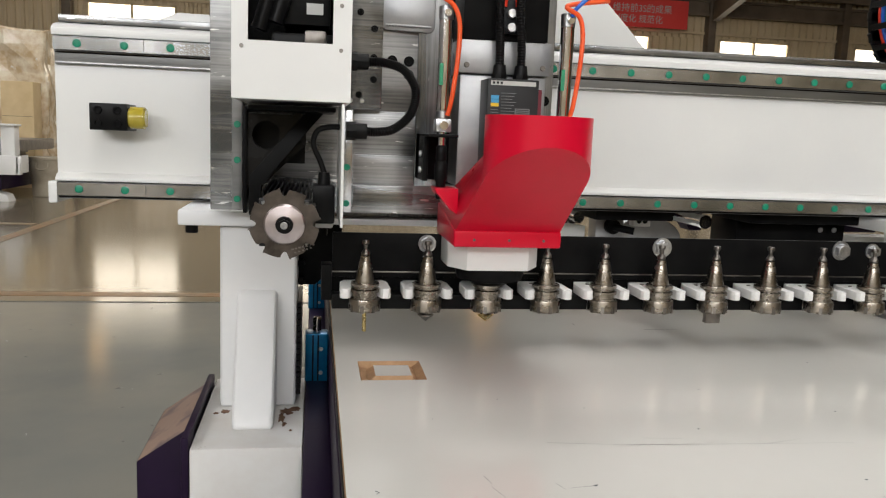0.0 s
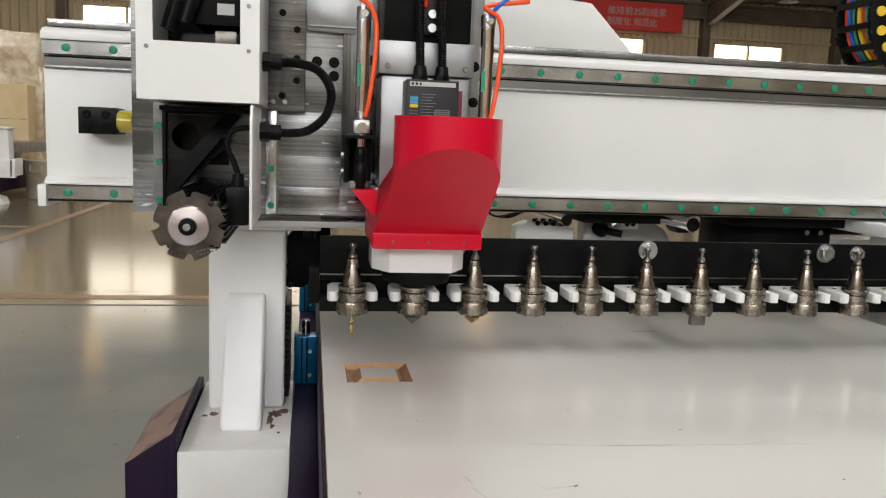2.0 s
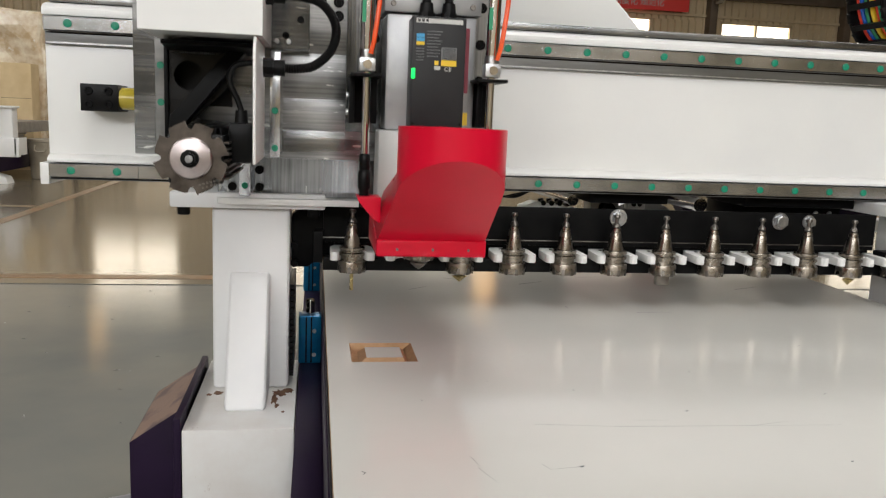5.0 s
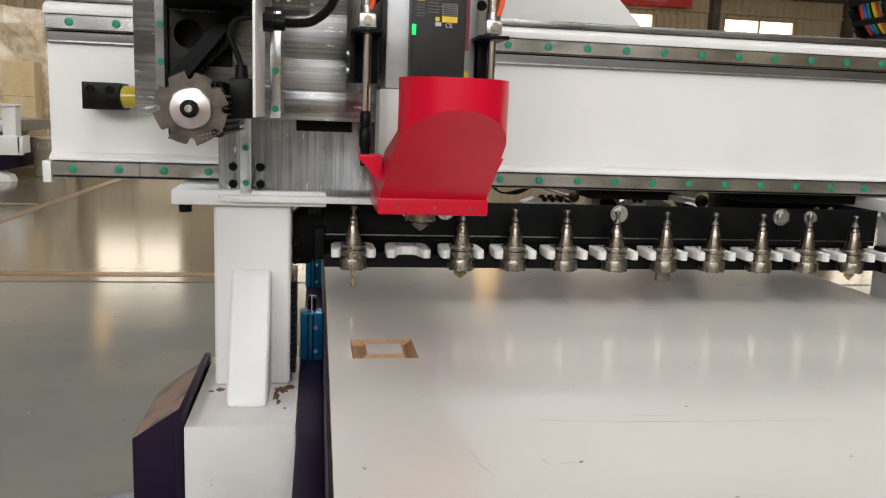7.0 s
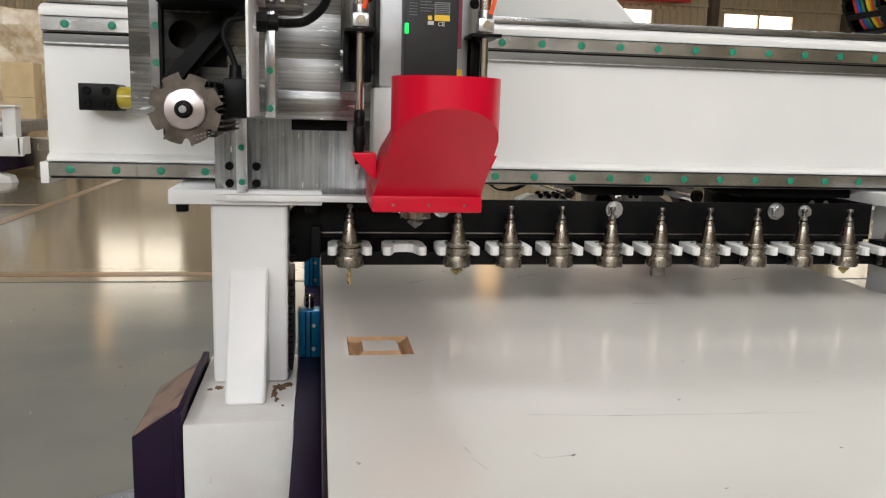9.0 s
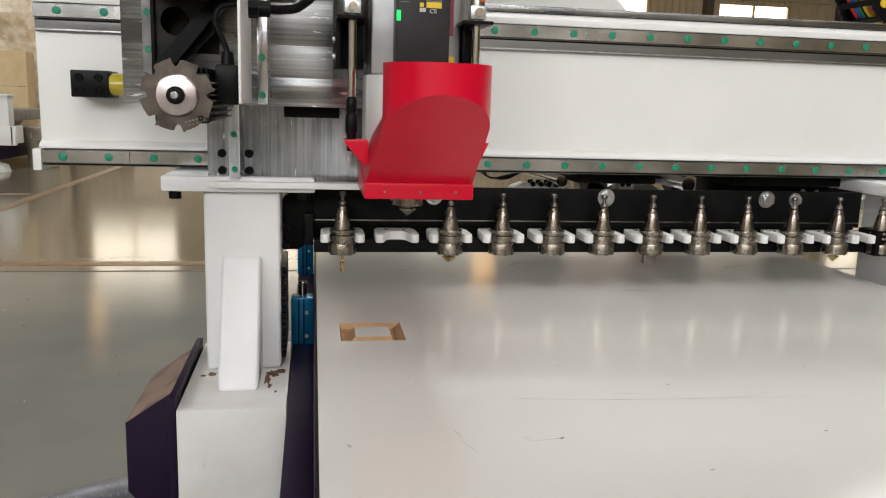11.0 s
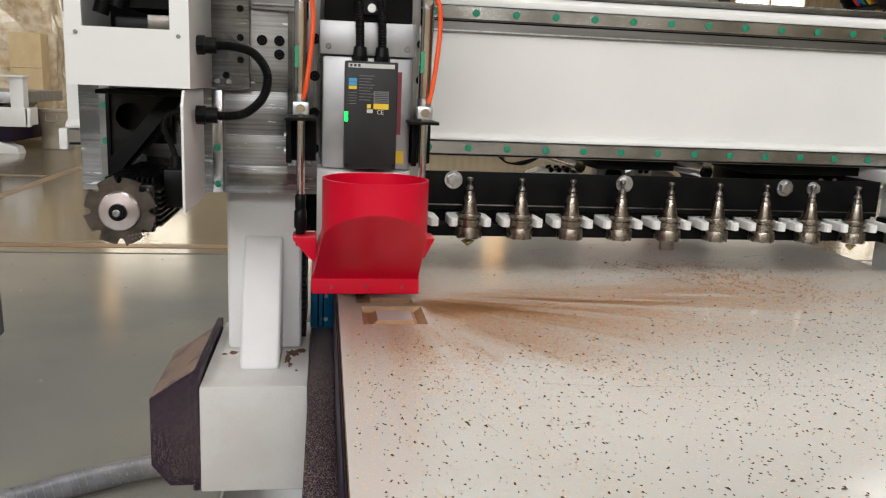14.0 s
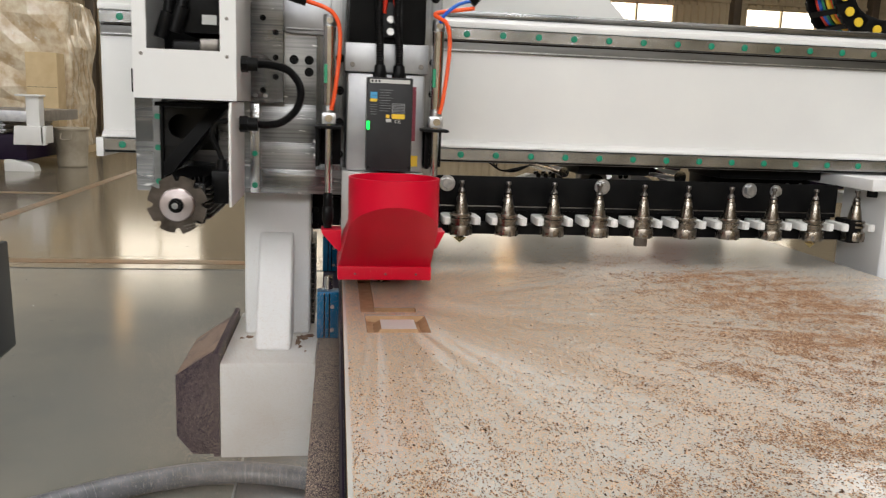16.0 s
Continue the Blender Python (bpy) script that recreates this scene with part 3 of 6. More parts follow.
def column(side, xo):
    """One leg of the gantry; xo shifts and side mirrors it."""
    s = side
    def X(a, b):
        a, b = xo + s * a, xo + s * b
        return min(a, b), max(a, b)
    part("column", B(*X(-0.165, -0.030), 1.43, 1.60, -0.15, 0.185, bevel=0.010, seg=3), M["white_col"], gantry)
    rib = bmesh.new()
    x0, x1 = X(-0.1335, -0.0640)
    prism(rib, [(1.45, 0.070), (1.424, 0.068), (1.412, 0.055), (1.318, -0.135), (1.314, -0.151), (1.45, -0.151)], x0, x1, "x", bevel=0.009, seg=3)
    part("rib", rib, M["white_col"], gantry)
    part("column_flange", B(*X(-0.232, 0.032), 1.405, 1.66, 0.185, 0.212, bevel=0.004), M["white_col"], gantry)
    for a in (-0.212, 0.012):
        cx = xo + s * a
        part("flange_bolt", C((cx, 1.43, 0.185), (cx, 1.43, 0.170), 0.011, seg=20, bevel=0.001), M["black"], gantry)
    part("base_box", B(*X(-0.190, -0.014), 1.237, 1.605, -0.338, -0.150, bevel=0.004), M["dusty_white"], gantry)
    sp = bmesh.new()
    prism(sp, [(xo + s * u, v) for u, v in ((-0.1915, -0.140), (-0.203, -0.140), (-0.283, -0.194), (-0.283, -0.318), (-0.252, -0.358), (-0.1915, -0.358))], 1.30, 1.545, "y", bevel=0.002)
    for f in sp.faces:
        f.normal_update()
        if f.calc_center_median().z > -0.19 and abs(f.normal.z) > 0.4:
            f.material_index = 1
    part("side_cover", sp, [M["purple"], M["purple_dust"]], gantry, "dark purple cover with a dusty top")
    part("cover_edge", B(*X(-0.203, -0.1915), 1.2385, 1.578, -0.336, -0.132, bevel=0.002), M["purple"], gantry)
    part("bearing_foot", B(*X(-0.150, -0.02), 1.52, 1.75, -0.42, -0.338, bevel=0.004), M["black"], gantry)


column(1, 0.0)
column(-1, 1.235)
# rail blocks that carry the legs along the bed
for x0, x1 in ((-0.06, -0.012), (1.2475, 1.295)):
    part("guide_block", B(x0, x1, 1.30, 1.75, -0.26, -0.17, bevel=0.004), M["dark_steel"], gantry)
for k in range(16):
    part("bellows_fold", B(-0.0295, -0.0215, 1.44, 1.60, -0.13 + 0.011 * k, -0.122 + 0.011 * k), M["black_plastic"], gantry)

bw = bmesh.new()
box(bw, RAILX0, RAILX1, 1.560, 1.80, 0.2140, 0.530, bevel=0.006)
part("beam", bw, M["white"], gantry)
lb = bmesh.new()
prism(lb, [(1.562, 0.2465), (1.541, 0.2465), (1.541, 0.252), (1.549, 0.258), (1.562, 0.262)], RAILX0 + 0.002, RAILX1, "x", bevel=0.0015)
part("lower_ledge", lb, M["white"], gantry)
ub = bmesh.new()
prism(ub, [(1.562, 0.506), (1.541, 0.506), (1.541, 0.518), (1.553, 0.526), (1.562, 0.528)], RAILX0 + 0.002, RAILX1, "x", bevel=0.0015)
part("upper_ledge", ub, M["white"], gantry)
part("top_strip", B(-0.46, RAILX1, 1.5585, 1.66, 0.5305, 0.5440, bevel=0.001), M["alu"], gantry)
for zc, nm, x0 in ((0.492, "upper_rail", 0.377), (0.232, "lower_rail", 0.454)):
    seat = part("rail_seat", B(RAILX0 + 0.004, RAILX1, 1.551, 1.561, zc - 0.036 if zc > 0.4 else zc - 0.018, zc + 0.013, bevel=0.001), M["seat"], gantry)
    rp = bmesh.new()
    prism(rp, [(1.552, zc - 0.0125), (1.547, zc - 0.0095), (1.542, zc - 0.0125), (1.5365, zc - 0.0115), (1.5365, zc + 0.0115), (1.542, zc + 0.0125), (1.547, zc + 0.0095), (1.552, zc + 0.0125)], RAILX0 + 0.006, RAILX1, "x")
    rail = part(nm, rp, M["rail"], gantry, "ground steel linear rail with green caps", smooth=False)
    # dark line under the rail, and a bright one lower down, as coloured strips
    part("dark_line", B(RAILX0 + 0.006, RAILX1, 1.5500, 1.5512, zc - 0.0165, zc - 0.0140), M["black"], rail)
    if zc > 0.4:
        part("bright_line", B(RAILX0 + 0.006, RAILX1, 1.5490, 1.5512, zc - 0.0340, zc - 0.0315), M["zinc"], rail)
    k0 = math.ceil((RAILX0 + 0.01 - x0) / 0.08)
    cap_row(rail, [x0 + 0.08 * k for k in range(k0, k0 + 28)], 1.5360, zc)
    part("rail_joint", B(-0.3095, -0.3087, 1.536, 1.5375, zc - 0.0115, zc + 0.0115), M["black"], rail)
part("beam_end", B(RAILX0 - 0.012, RAILX0 + 0.004, 1.545, 1.81, 0.205, 0.245, bevel=0.003), M["white"], gantry)
stop = part("stop_block", B(-0.392, -0.329, 1.485, 1.562, 0.341, 0.388, bevel=0.002), M["black_plastic"], gantry)
for x in (-0.378, -0.345):
    for z in (0.353, 0.376):
        part("stop_bolt", socket_bolt(bmesh.new(), x, 1.4855, z, 0.0075, 0.0035), M["black"], stop)
part("bumper", C((-0.329, 1.505, 0.3645), (-0.300, 1.505, 0.3645), 0.0195, seg=28, bevel=0.003), M["bumper"], stop, "amber urethane bumper")
# sloping covers on the beam, and bracket work under it
cv = bmesh.new()
prism(cv, [(0.16, 0.5445), (0.70, 0.5445), (0.70, 0.556), (0.600, 0.655), (0.16, 0.69)], 1.67, 1.90, "y", bevel=0.004)
part("motor_cover", cv, M["white"], gantry)
cv = bmesh.new()
prism(cv, [(-0.30, 0.5445), (-0.02, 0.5445), (-0.02, 0.57), (-0.27, 0.572), (-0.31, 0.555)], 1.66, 1.88, "y", bevel=0.004)
part("motor_cover", cv, M["white"], gantry)
for x0, x1 in ((0.585, 0.762), (0.94, 1.235)):
    part("slide_bracket", B(x0, x1, 1.60, 1.78, 0.190, 0.2135, bevel=0.003), M["black"], gantry)
part("slide_bracket", B(0.955, 1.228, 1.68, 1.80, 0.128, 0.1895, bevel=0.003), M["black"], gantry)
for x in (1.165, 1.20):
    part("bracket_bolt", socket_bolt(bmesh.new(), x, 1.6795, 0.170, 0.006, 0.003), M["zinc"], gantry)
clamp_arm = bmesh.new()
prism(clamp_arm, [(0.470, 0.120), (0.470, 0.166), (0.500, 0.178), (0.606, 0.164), (0.606, 0.120)], 1.715, 1.76, "y", bevel=0.003)
arm_ = part("valve_rail", clamp_arm, M["white"], gantry, "white rail with a row of black push fittings")
for x in (0.522, 0.541, 0.560, 0.580):
    fit_ = bmesh.new()
    cyl(fit_, (x, 1.735, 0.166), (x - 0.004, 1.735, 0.184), 0.0065, seg=14, bevel=0.001)
    cyl(fit_, (x - 0.002, 1.714, 0.175), (x - 0.002, 1.735, 0.175), 0.0060, seg=14)
    part("push_fitting", fit_, M["black_plastic"], arm_)
cast = bmesh.new()
prism(cast, [(0.632, 0.120), (0.632, 0.184), (0.648, 0.1895), (0.690, 0.1895), (0.700, 0.176), (0.700, 0.120)], 1.72, 1.77, "y", bevel=0.004)
part("slide_casting", cast, M["servo_grey"], gantry)
sh = bmesh.new()
cyl(sh, (0.668, 1.735, 0.166), (0.668, 1.700, 0.164), 0.017, seg=24, bevel=0.002)
cyl(sh, (0.668, 1.702, 0.164), (0.708, 1.680, 0.158), 0.0085, seg=18)
part("slide_shaft", sh, M["black"], gantry)
arch = bmesh.new()
prism(arch, [(0.705, 0.120)] + [(0.792 - 0.087 * math.cos(math.pi * k / 14), 0.128 + 0.050 * math.sin(math.pi * k / 14)) for k in range(15)] + [(0.879, 0.120)], 1.80, 1.86, "y", bevel=0.003)
part("slide_guard", arch, M["servo_grey"], gantry)
gp = bmesh.new()
prism(gp, [(0.80, 0.1895), (0.80, 0.205), (0.925, 0.205), (0.925, 0.150), (0.895, 0.150), (0.880, 0.178)], 1.79, 1.84, "y", bevel=0.003)
part("guard_frame", gp, M["purple"], gantry, "dark purple guard frame")
gw = bmesh.new()
prism(gw, [(1.250, 0.150), (1.250, 0.182), (1.290, 0.192), (1.420, 0.186), (1.420, 0.150)], 1.82, 1.88, "y", bevel=0.004)
part("guard_frame", gw, M["purple"], gantry, "dark purple guard frame")
part("end_cover", B(1.300, 1.420, 1.74, 1.80, 0.120, 0.150, bevel=0.006), M["white"], gantry)
for x0, z, r in ((0.86, 0.186, 0.014), (0.565, 0.190, 0.011)):
    sh = bmesh.new()
    cyl(sh, (x0, 1.66, z), (x0 - 0.01, 1.92, z), r, seg=20)
    cyl(sh, (x0, 1.645, z), (x0, 1.66, z), r * 1.12, seg=20)
    part("air_cylinder", sh, M["chrome"], gantry, "chrome air cylinder under the beam")
hb = B(0.715, 0.757, 1.705, 1.73, 0.166, 0.1885, bevel=0.002)
part("valve_block", hb, M["white"], gantry)
for x in (0.729, 0.743):
    part("port", C((x, 1.705, 0.179), (x, 1.7035, 0.179), 0.006, seg=16), M["black"], gantry)
tb = bmesh.new()
for k in range(3):
    tube(tb, [(0.43 + 0.01 * k, 1.9, 0.19), (0.46, 1.88 + 0.02 * k, 0.172), (0.50, 1.9, 0.176 - 0.004 * k), (0.55, 1.92, 0.186)], 0.0022, 6)
part("loose_wires", tb, M["black_plastic"], gantry)

am = bmesh.new()
prism(am, [(-0.029, 0.062), (-0.029, 0.160), (-0.006, 0.182), (0.030, 0.192), (0.052, 0.192), (0.052, 0.100), (0.020, 0.078), (0.002, 0.062)], 1.515, 1.56, "y", bevel=0.002)
part("rack_arm", am, M["black"], gantry)
for x0, x1, z0, z1 in ((-0.0295, -0.018, 0.098, 0.112), (-0.0295, -0.018, 0.062, 0.080)):
    part("arm_bolt", C(((x0 + x1) / 2, 1.515, (z0 + z1) / 2), ((x0 + x1) / 2, 1.500, (z0 + z1) / 2), 0.0075, seg=6), M["black"], gantry)
rs = random.Random(3)
RUST = surface("rust_and_sawdust", (0.10, 0.045, 0.025), (0.22, 0.12, 0.07), 60, (0.8, 0.95), bump=0.4, fine=300)


def stain(x, y, rx, ry):
    """A low crust of rust and dust with a ragged outline."""
    bm = bmesh.new()
    n = 22
    ring = []
    for k in range(n):
        a = 2 * math.pi * k / n
        f = rs.uniform(0.45, 1.15)
        ring.append((x + rx * f * math.cos(a), y + ry * f * math.sin(a)))
    prism(bm, ring, -0.1505, -0.1492, "z")
    part("rust_stain", bm, RUST, gantry, "brown crust of rust and dust")


for x, y, rx, ry in ((-0.043, 1.405, 0.014, 0.020), (-0.052, 1.37, 0.006, 0.026), (-0.028, 1.415, 0.010, 0.012), (-0.047, 1.34, 0.004, 0.012), (-0.152, 1.408, 0.010, 0.010), (-0.168, 1.40, 0.005, 0.006), (-0.035, 1.31, 0.003, 0.005)):
    stain(x, y, rx, ry)

# ---- cable chain over the beam ----
chain = empty("cable_chain", "black drag chain with coloured cables over the beam", "cable chain")
lk = None
cpts = spline([(1.62, 1.75, 0.5385), (1.40, 1.75, 0.5390), (1.305, 1.75, 0.585), (1.272, 1.75, 0.68), (1.30, 1.75, 0.79), (1.40, 1.75, 0.87), (1.66, 1.75, 0.90)], 2)
for i, (a, b) in enumerate(zip(cpts, cpts[1:])):
    d = b - a
    ang = math.atan2(d.z, d.x)
    bm = bmesh.new()
    L_ = d.length
    for y0, y1 in ((-0.065, -0.053), (0.053, 0.065)):
        box(bm, -0.012, L_ + 0.012, y0, y1, -0.052, 0.0, bevel=0.004)
    box(bm, L_ * 0.35, L_ * 0.62, -0.055, 0.055, -0.051, -0.045)
    box(bm, L_ * 0.35, L_ * 0.62, -0.055, 0.055, -0.006, 0.001)
    ob = part("chain_link", bm, M["black_plastic"], chain)
    ob.matrix_basis = Matrix.Translation(a) @ Matrix.Rotation(-ang, 4, "Y")
    part("pivot_cap", C((L_, -0.065, -0.026), (L_, -0.0685, -0.026), 0.0115, seg=18), M["yellow"], ob)
for k, mat in enumerate(("blue_tube", "label_green", "red_plug", "yellow", "black_plastic", "label_green", "blue_tube", "red_plug")):
    off = Vector((0.014 + 0.002 * (k % 3), -0.044 + 0.0118 * k, 0.012 if k % 2 else 0.015))
    part("cable", tube(bmesh.new(), [p + off for p in cpts], 0.0056, 8, n=6), M[mat], chain)

# ---- cross carriage on the beam ----
carriage = empty("cross_carriage", "milled aluminium carriage plate riding on the beam rails", "carriage")
part("carriage_plate", B(-0.153, 0.262, 1.420, 1.452, 0.205, 0.93, bevel=0.002), M["alu2"], carriage)
for x in (-0.13, 0.06, 0.19):
    for z in (0.232, 0.492):
        part("bearing_block", B(x, x + 0.07, 1.452, 1.533, z - 0.022, z + 0.022, bevel=0.003), M["dark_steel"], carriage)
lip = bmesh.new()
prism(lip, [(-0.158, 1.42), (-0.150, 1.40), (-0.130, 1.388), (0.262, 1.388), (0.262, 1.50), (-0.158, 1.50)], 0.1935, 0.2045, "z", bevel=0.002)
part("bottom_lip", lip, M["white"], carriage)
for rx in (-0.105, 0.165):
    rl = part("slide_rail", B(rx - 0.0095, rx + 0.0095, 1.398, 1.420, 0.208, 0.93, bevel=0.0015), M["rail"], carriage)
    cap_row(rl, [rx], 1.3978, 0.226, 0.0055)
    cap_row(rl, [rx], 1.3978, 0.286, 0.0055)
for x in (-0.128, -0.082, 0.14):
    for z in (0.222, 0.252):
        part("socket_bolt", socket_bolt(bmesh.new(), x, 1.4195, z, 0.0075, 0.003), M["black"], carriage)
part("screw_nut_housing", B(-0.02, 0.075, 1.385, 1.42, 0.318, 0.345, bevel=0.002), M["black"], carriage)

# ---- head: slide plate, saw unit, spindle, hood ----
head = empty("router_head", "aluminium slide plate carrying a grooving saw and a routing spindle", "machine head")
plate = part("slide_plate", B(-0.272, 0.128, 1.343, 1.373, 0.220, 0.95, bevel=0.002), M["alu"], head)
for z0, z1 in ((0.2205, 0.2665), (0.2675, 0.3185), (0.3195, 0.3905)):
    part("plate_step", B(-0.040, 0.0615, 1.3405, 1.3435, z0, z1, bevel=0.0006), M["alu"], plate)
part("plate_step", B(0.062, 0.128, 1.335, 1.3435, 0.268, 0.95, bevel=0.0015), M["alu2"], plate)
part("spindle_backing", B(0.118, 0.300, 1.352, 1.376, 0.235, 0.95, bevel=0.002), M["alu2"], head)
part("side_plate", B(-0.058, 0.002, 1.316, 1.343, 0.392, 0.95, bevel=0.002), M["alu"], plate)
wb = bmesh.new()
prism(wb, [(-0.001, 0.600), (-0.001, 0.530), (0.006, 0.522), (0.080, 0.520), (0.088, 0.528), (0.088, 0.600)], 1.330, 1.3428, "y", bevel=0.002)
part("welded_bracket", wb, M["servo_grey"], plate)
ws = bmesh.new()
for k in range(15):
    cyl(ws, (0.007 + 0.005 * k, 1.3295, 0.5295), (0.0112 + 0.005 * k, 1.3285, 0.5290), 0.0026, 0.0020, seg=8)
part("weld_seam", ws, M["servo_grey"], plate, "rippled weld seam")
for rx, zs in ((-0.0515, (0.237, 0.297)), (-0.2275, (0.240, 0.303, 0.360))):
    rl = part("slide_rail", B(rx - 0.0085, rx + 0.0085, 1.325, 1.3435, 0.222, 0.392 if rx > -0.1 else 0.95, bevel=0.0015), M["rail"] if rx > -0.1 else M["seat"], plate)
    for z in zs:
        cap_row(rl, [rx], 1.3247, z, 0.0055)
def plate_bolt(parent, x, y, z, r, h):
    part("socket_bolt", socket_bolt(bmesh.new(), x, y, z, r, h), M["black"], parent)


for x, z, r in ((-0.012, 0.44, 0.0055), (-0.012, 0.475, 0.0055), (-0.012, 0.52, 0.0055), (-0.035, 0.545, 0.0055), (-0.035, 0.415, 0.0055)):
    plate_bolt(plate, x, 1.316, z, r, 0.003)
for x, z, r in ((0.020, 0.474, 0.0085), (0.048, 0.474, 0.0085), (0.048, 0.452, 0.0085), (0.020, 0.60, 0.0085), (0.048, 0.60, 0.0085), (0.075, 0.575, 0.006), (0.010, 0.575, 0.006)):
    plate_bolt(plate, x, 1.3425, z, r, 0.004)
for z in (0.30, 0.36, 0.42, 0.48, 0.60):
    plate_bolt(plate, 0.106, 1.3355, z, 0.0085, 0.004)
    plate_bolt(plate, 0.286, 1.3525, z, 0.0085, 0.004)
ls = bmesh.new()
for x in (-0.048, -0.030):
    cyl(ls, (x, 1.316, 0.405), (x, 1.300, 0.405), 0.0035, seg=12)
part("latch_screws", ls, M["zinc"], plate)

# saw bracket, black, with a round hole and a diagonal brace
sb = bmesh.new()
box(sb, -0.2145, -0.2085, 1.280, 1.343, 0.222, 0.388, bevel=0.001)
prism(sb, [(-0.2084, 1.343), (-0.2084, 1.285), (-0.197, 1.160), (-0.075, 1.160), (-0.075, 1.343)], 0.3815, 0.388, "z", bevel=0.001)
bracket = part("saw_bracket", sb, M["black"], head)
brace = bmesh.new()
prism(brace, [(-0.203, 0.222), (-0.186, 0.222), (-0.186, 0.268), (-0.092, 0.3810), (-0.118, 0.3810), (-0.203, 0.282)], 1.250, 1.286, "y", bevel=0.0012)
part("diagonal_brace", brace, M["black"], bracket)
back = bmesh.new()
NH = 32
hole = [(-0.180 + 0.0215 * math.cos(2 * math.pi * k / NH), 0.345 + 0.0215 * math.sin(2 * math.pi * k / NH)) for k in range(NH)]
edge_ = []
for k in range(NH):        # the plate's rim, met by a ray from the hole's middle
    ca, sa = math.cos(2 * math.pi * k / NH), math.sin(2 * math.pi * k / NH)
    f_ = min((0.034 / -ca) if ca < -1e-6 else 9, (0.062 / ca) if ca > 1e-6 else 9, (0.0365 / sa) if sa > 1e-6 else 9, (0.080 / -sa) if sa < -1e-6 else 9, (0.052 / (0.7 * ca - 0.7 * sa)) if ca - sa > 1e-6 else 9)
    edge_.append((-0.180 + f_ * ca, 0.345 + f_ * sa))
vv = [[back.verts.new((x, y, z)) for x, z in ring] for y in (1.288, 1.294) for ring in (hole, edge_)]
for k in range(NH):
    h = (k + 1) % NH
    back.faces.new((vv[0][k], vv[0][h], vv[1][h], vv[1][k]))
    back.faces.new((vv[2][k], vv[2][h], vv[3][h], vv[3][k]))
    back.faces.new((vv[0][k], vv[0][h], vv[2][h], vv[2][k]))
    back.faces.new((vv[1][k], vv[1][h], vv[3][h], vv[3][k]))
part("gusset", back, M["saw_plate"], bracket, "satin black gusset with a round hole")
# black plate added behind the hole to give its dark shade
part("hole_shade_plate", B(-0.212, -0.120, 1.336, 1.3425, 0.300, 0.380), M["black_plastic"], bracket)
wl = bmesh.new()
for k in range(9):
    cyl(wl, (-0.2125, 1.287, 0.232 + 0.0052 * k), (-0.2108, 1.2855, 0.2362 + 0.0052 * k), 0.0026, 0.0020, seg=8)
part("weld_seam", wl, M["weld"], bracket, "rippled weld seam")
wl = bmesh.new()
for k in range(12):
    cyl(wl, (-0.206 + 0.0056 * k, 1.2865, 0.3800), (-0.2014 + 0.0056 * k, 1.2855, 0.3792), 0.0024, 0.0019, seg=8)
part("weld_seam", wl, M["weld"], bracket, "rippled weld seam")
flap = bmesh.new()
prism(flap, [(1.085, 0.225), (1.085, 0.372), (1.10, 0.392), (1.27, 0.392), (1.27, 0.225)], -0.0685, -0.0645, "x", bevel=0.001)
fl = part("side_flap", flap, M["white"], head, "thin white sheet-metal flap")
# motor with cooling fins, blade and hub
mo = bmesh.new()
box(mo, -0.176, -0.108, 1.10, 1.335, 0.198, 0.262, bevel=0.006)
motor = part("saw_motor", mo, M["black"], head)
for k in range(10):
    part("cooling_fin", B(-0.1745 + 0.0068 * k, -0.1718 + 0.0068 * k, 1.108, 1.33, 0.2605, 0.2705, bevel=0.0004), M["black"], motor)
for k in range(7):
    part("cooling_fin", B(-0.1085, -0.1015, 1.108, 1.33, 0.202 + 0.0080 * k, 0.2045 + 0.0080 * k), M["dark_steel"], motor)
part("end_plate", B(-0.177, -0.107, 1.088, 1.0998, 0.197, 0.263, bevel=0.003), M["saw_plate"], motor)
for x, z in ((-0.171, 0.257), (-0.113, 0.257), (-0.113, 0.203)):
    part("end_plate_screw", socket_bolt(bmesh.new(), x, 1.0878, z, 0.0028, 0.002), M["zinc"], motor)
bl = bmesh.new()
outline = []
RB = 0.0455
for k in range(8):
    a0 = 2 * math.pi * k / 8 + 0.2
    for da, rr in ((0.0, 1.0), (0.12, 0.995), (0.26, 0.985), (0.40, 0.985), (0.47, 0.97), (0.50, 0.88), (0.545, 0.815), (0.61, 0.80), (0.67, 0.83), (0.70, 0.90), (0.735, 1.03), (0.765, 1.035)):
        outline.append((-0.141 + RB * rr * math.cos(a0 + da), 0.2335 + RB * rr * math.sin(a0 + da)))
prism(bl, outline, 1.0435, 1.0478, "y")
blade = part("saw_blade", bl, M["blade"], motor, "dark steel grooving saw blade with eight gullets", smooth=False)
hubm = lathe(bmesh.new(), [(0.0262, 1.0434), (0.0262, 1.0385), (0.0245, 1.0370), (0.0115, 1.0355), (0.0110, 1.0340), (0.0004, 1.0340)], -0.141, 0.2335, 40, "y")
part("hub", hubm, surface("satin_pink_aluminium", (0.42, 0.375, 0.38), (0.54, 0.48, 0.48), 40, (0.24, 0.36), 1.0, 0.05, 300, (1, 1, 1)), motor, "satin aluminium clamping flange")
nutm = bmesh.new()
lathe(nutm, [(0.0112, 1.034), (0.0112, 1.0305), (0.0098, 1.0290), (0.0070, 1.0288), (0.0068, 1.0262), (0.0003, 1.0262)], -0.141, 0.2335, 28, "y")
cyl(nutm, (-0.141, 1.0288, 0.2335), (-0.141, 1.0255, 0.2335), 0.0082, seg=6)
part("spindle_nut", nutm, M["black_plastic"], motor)
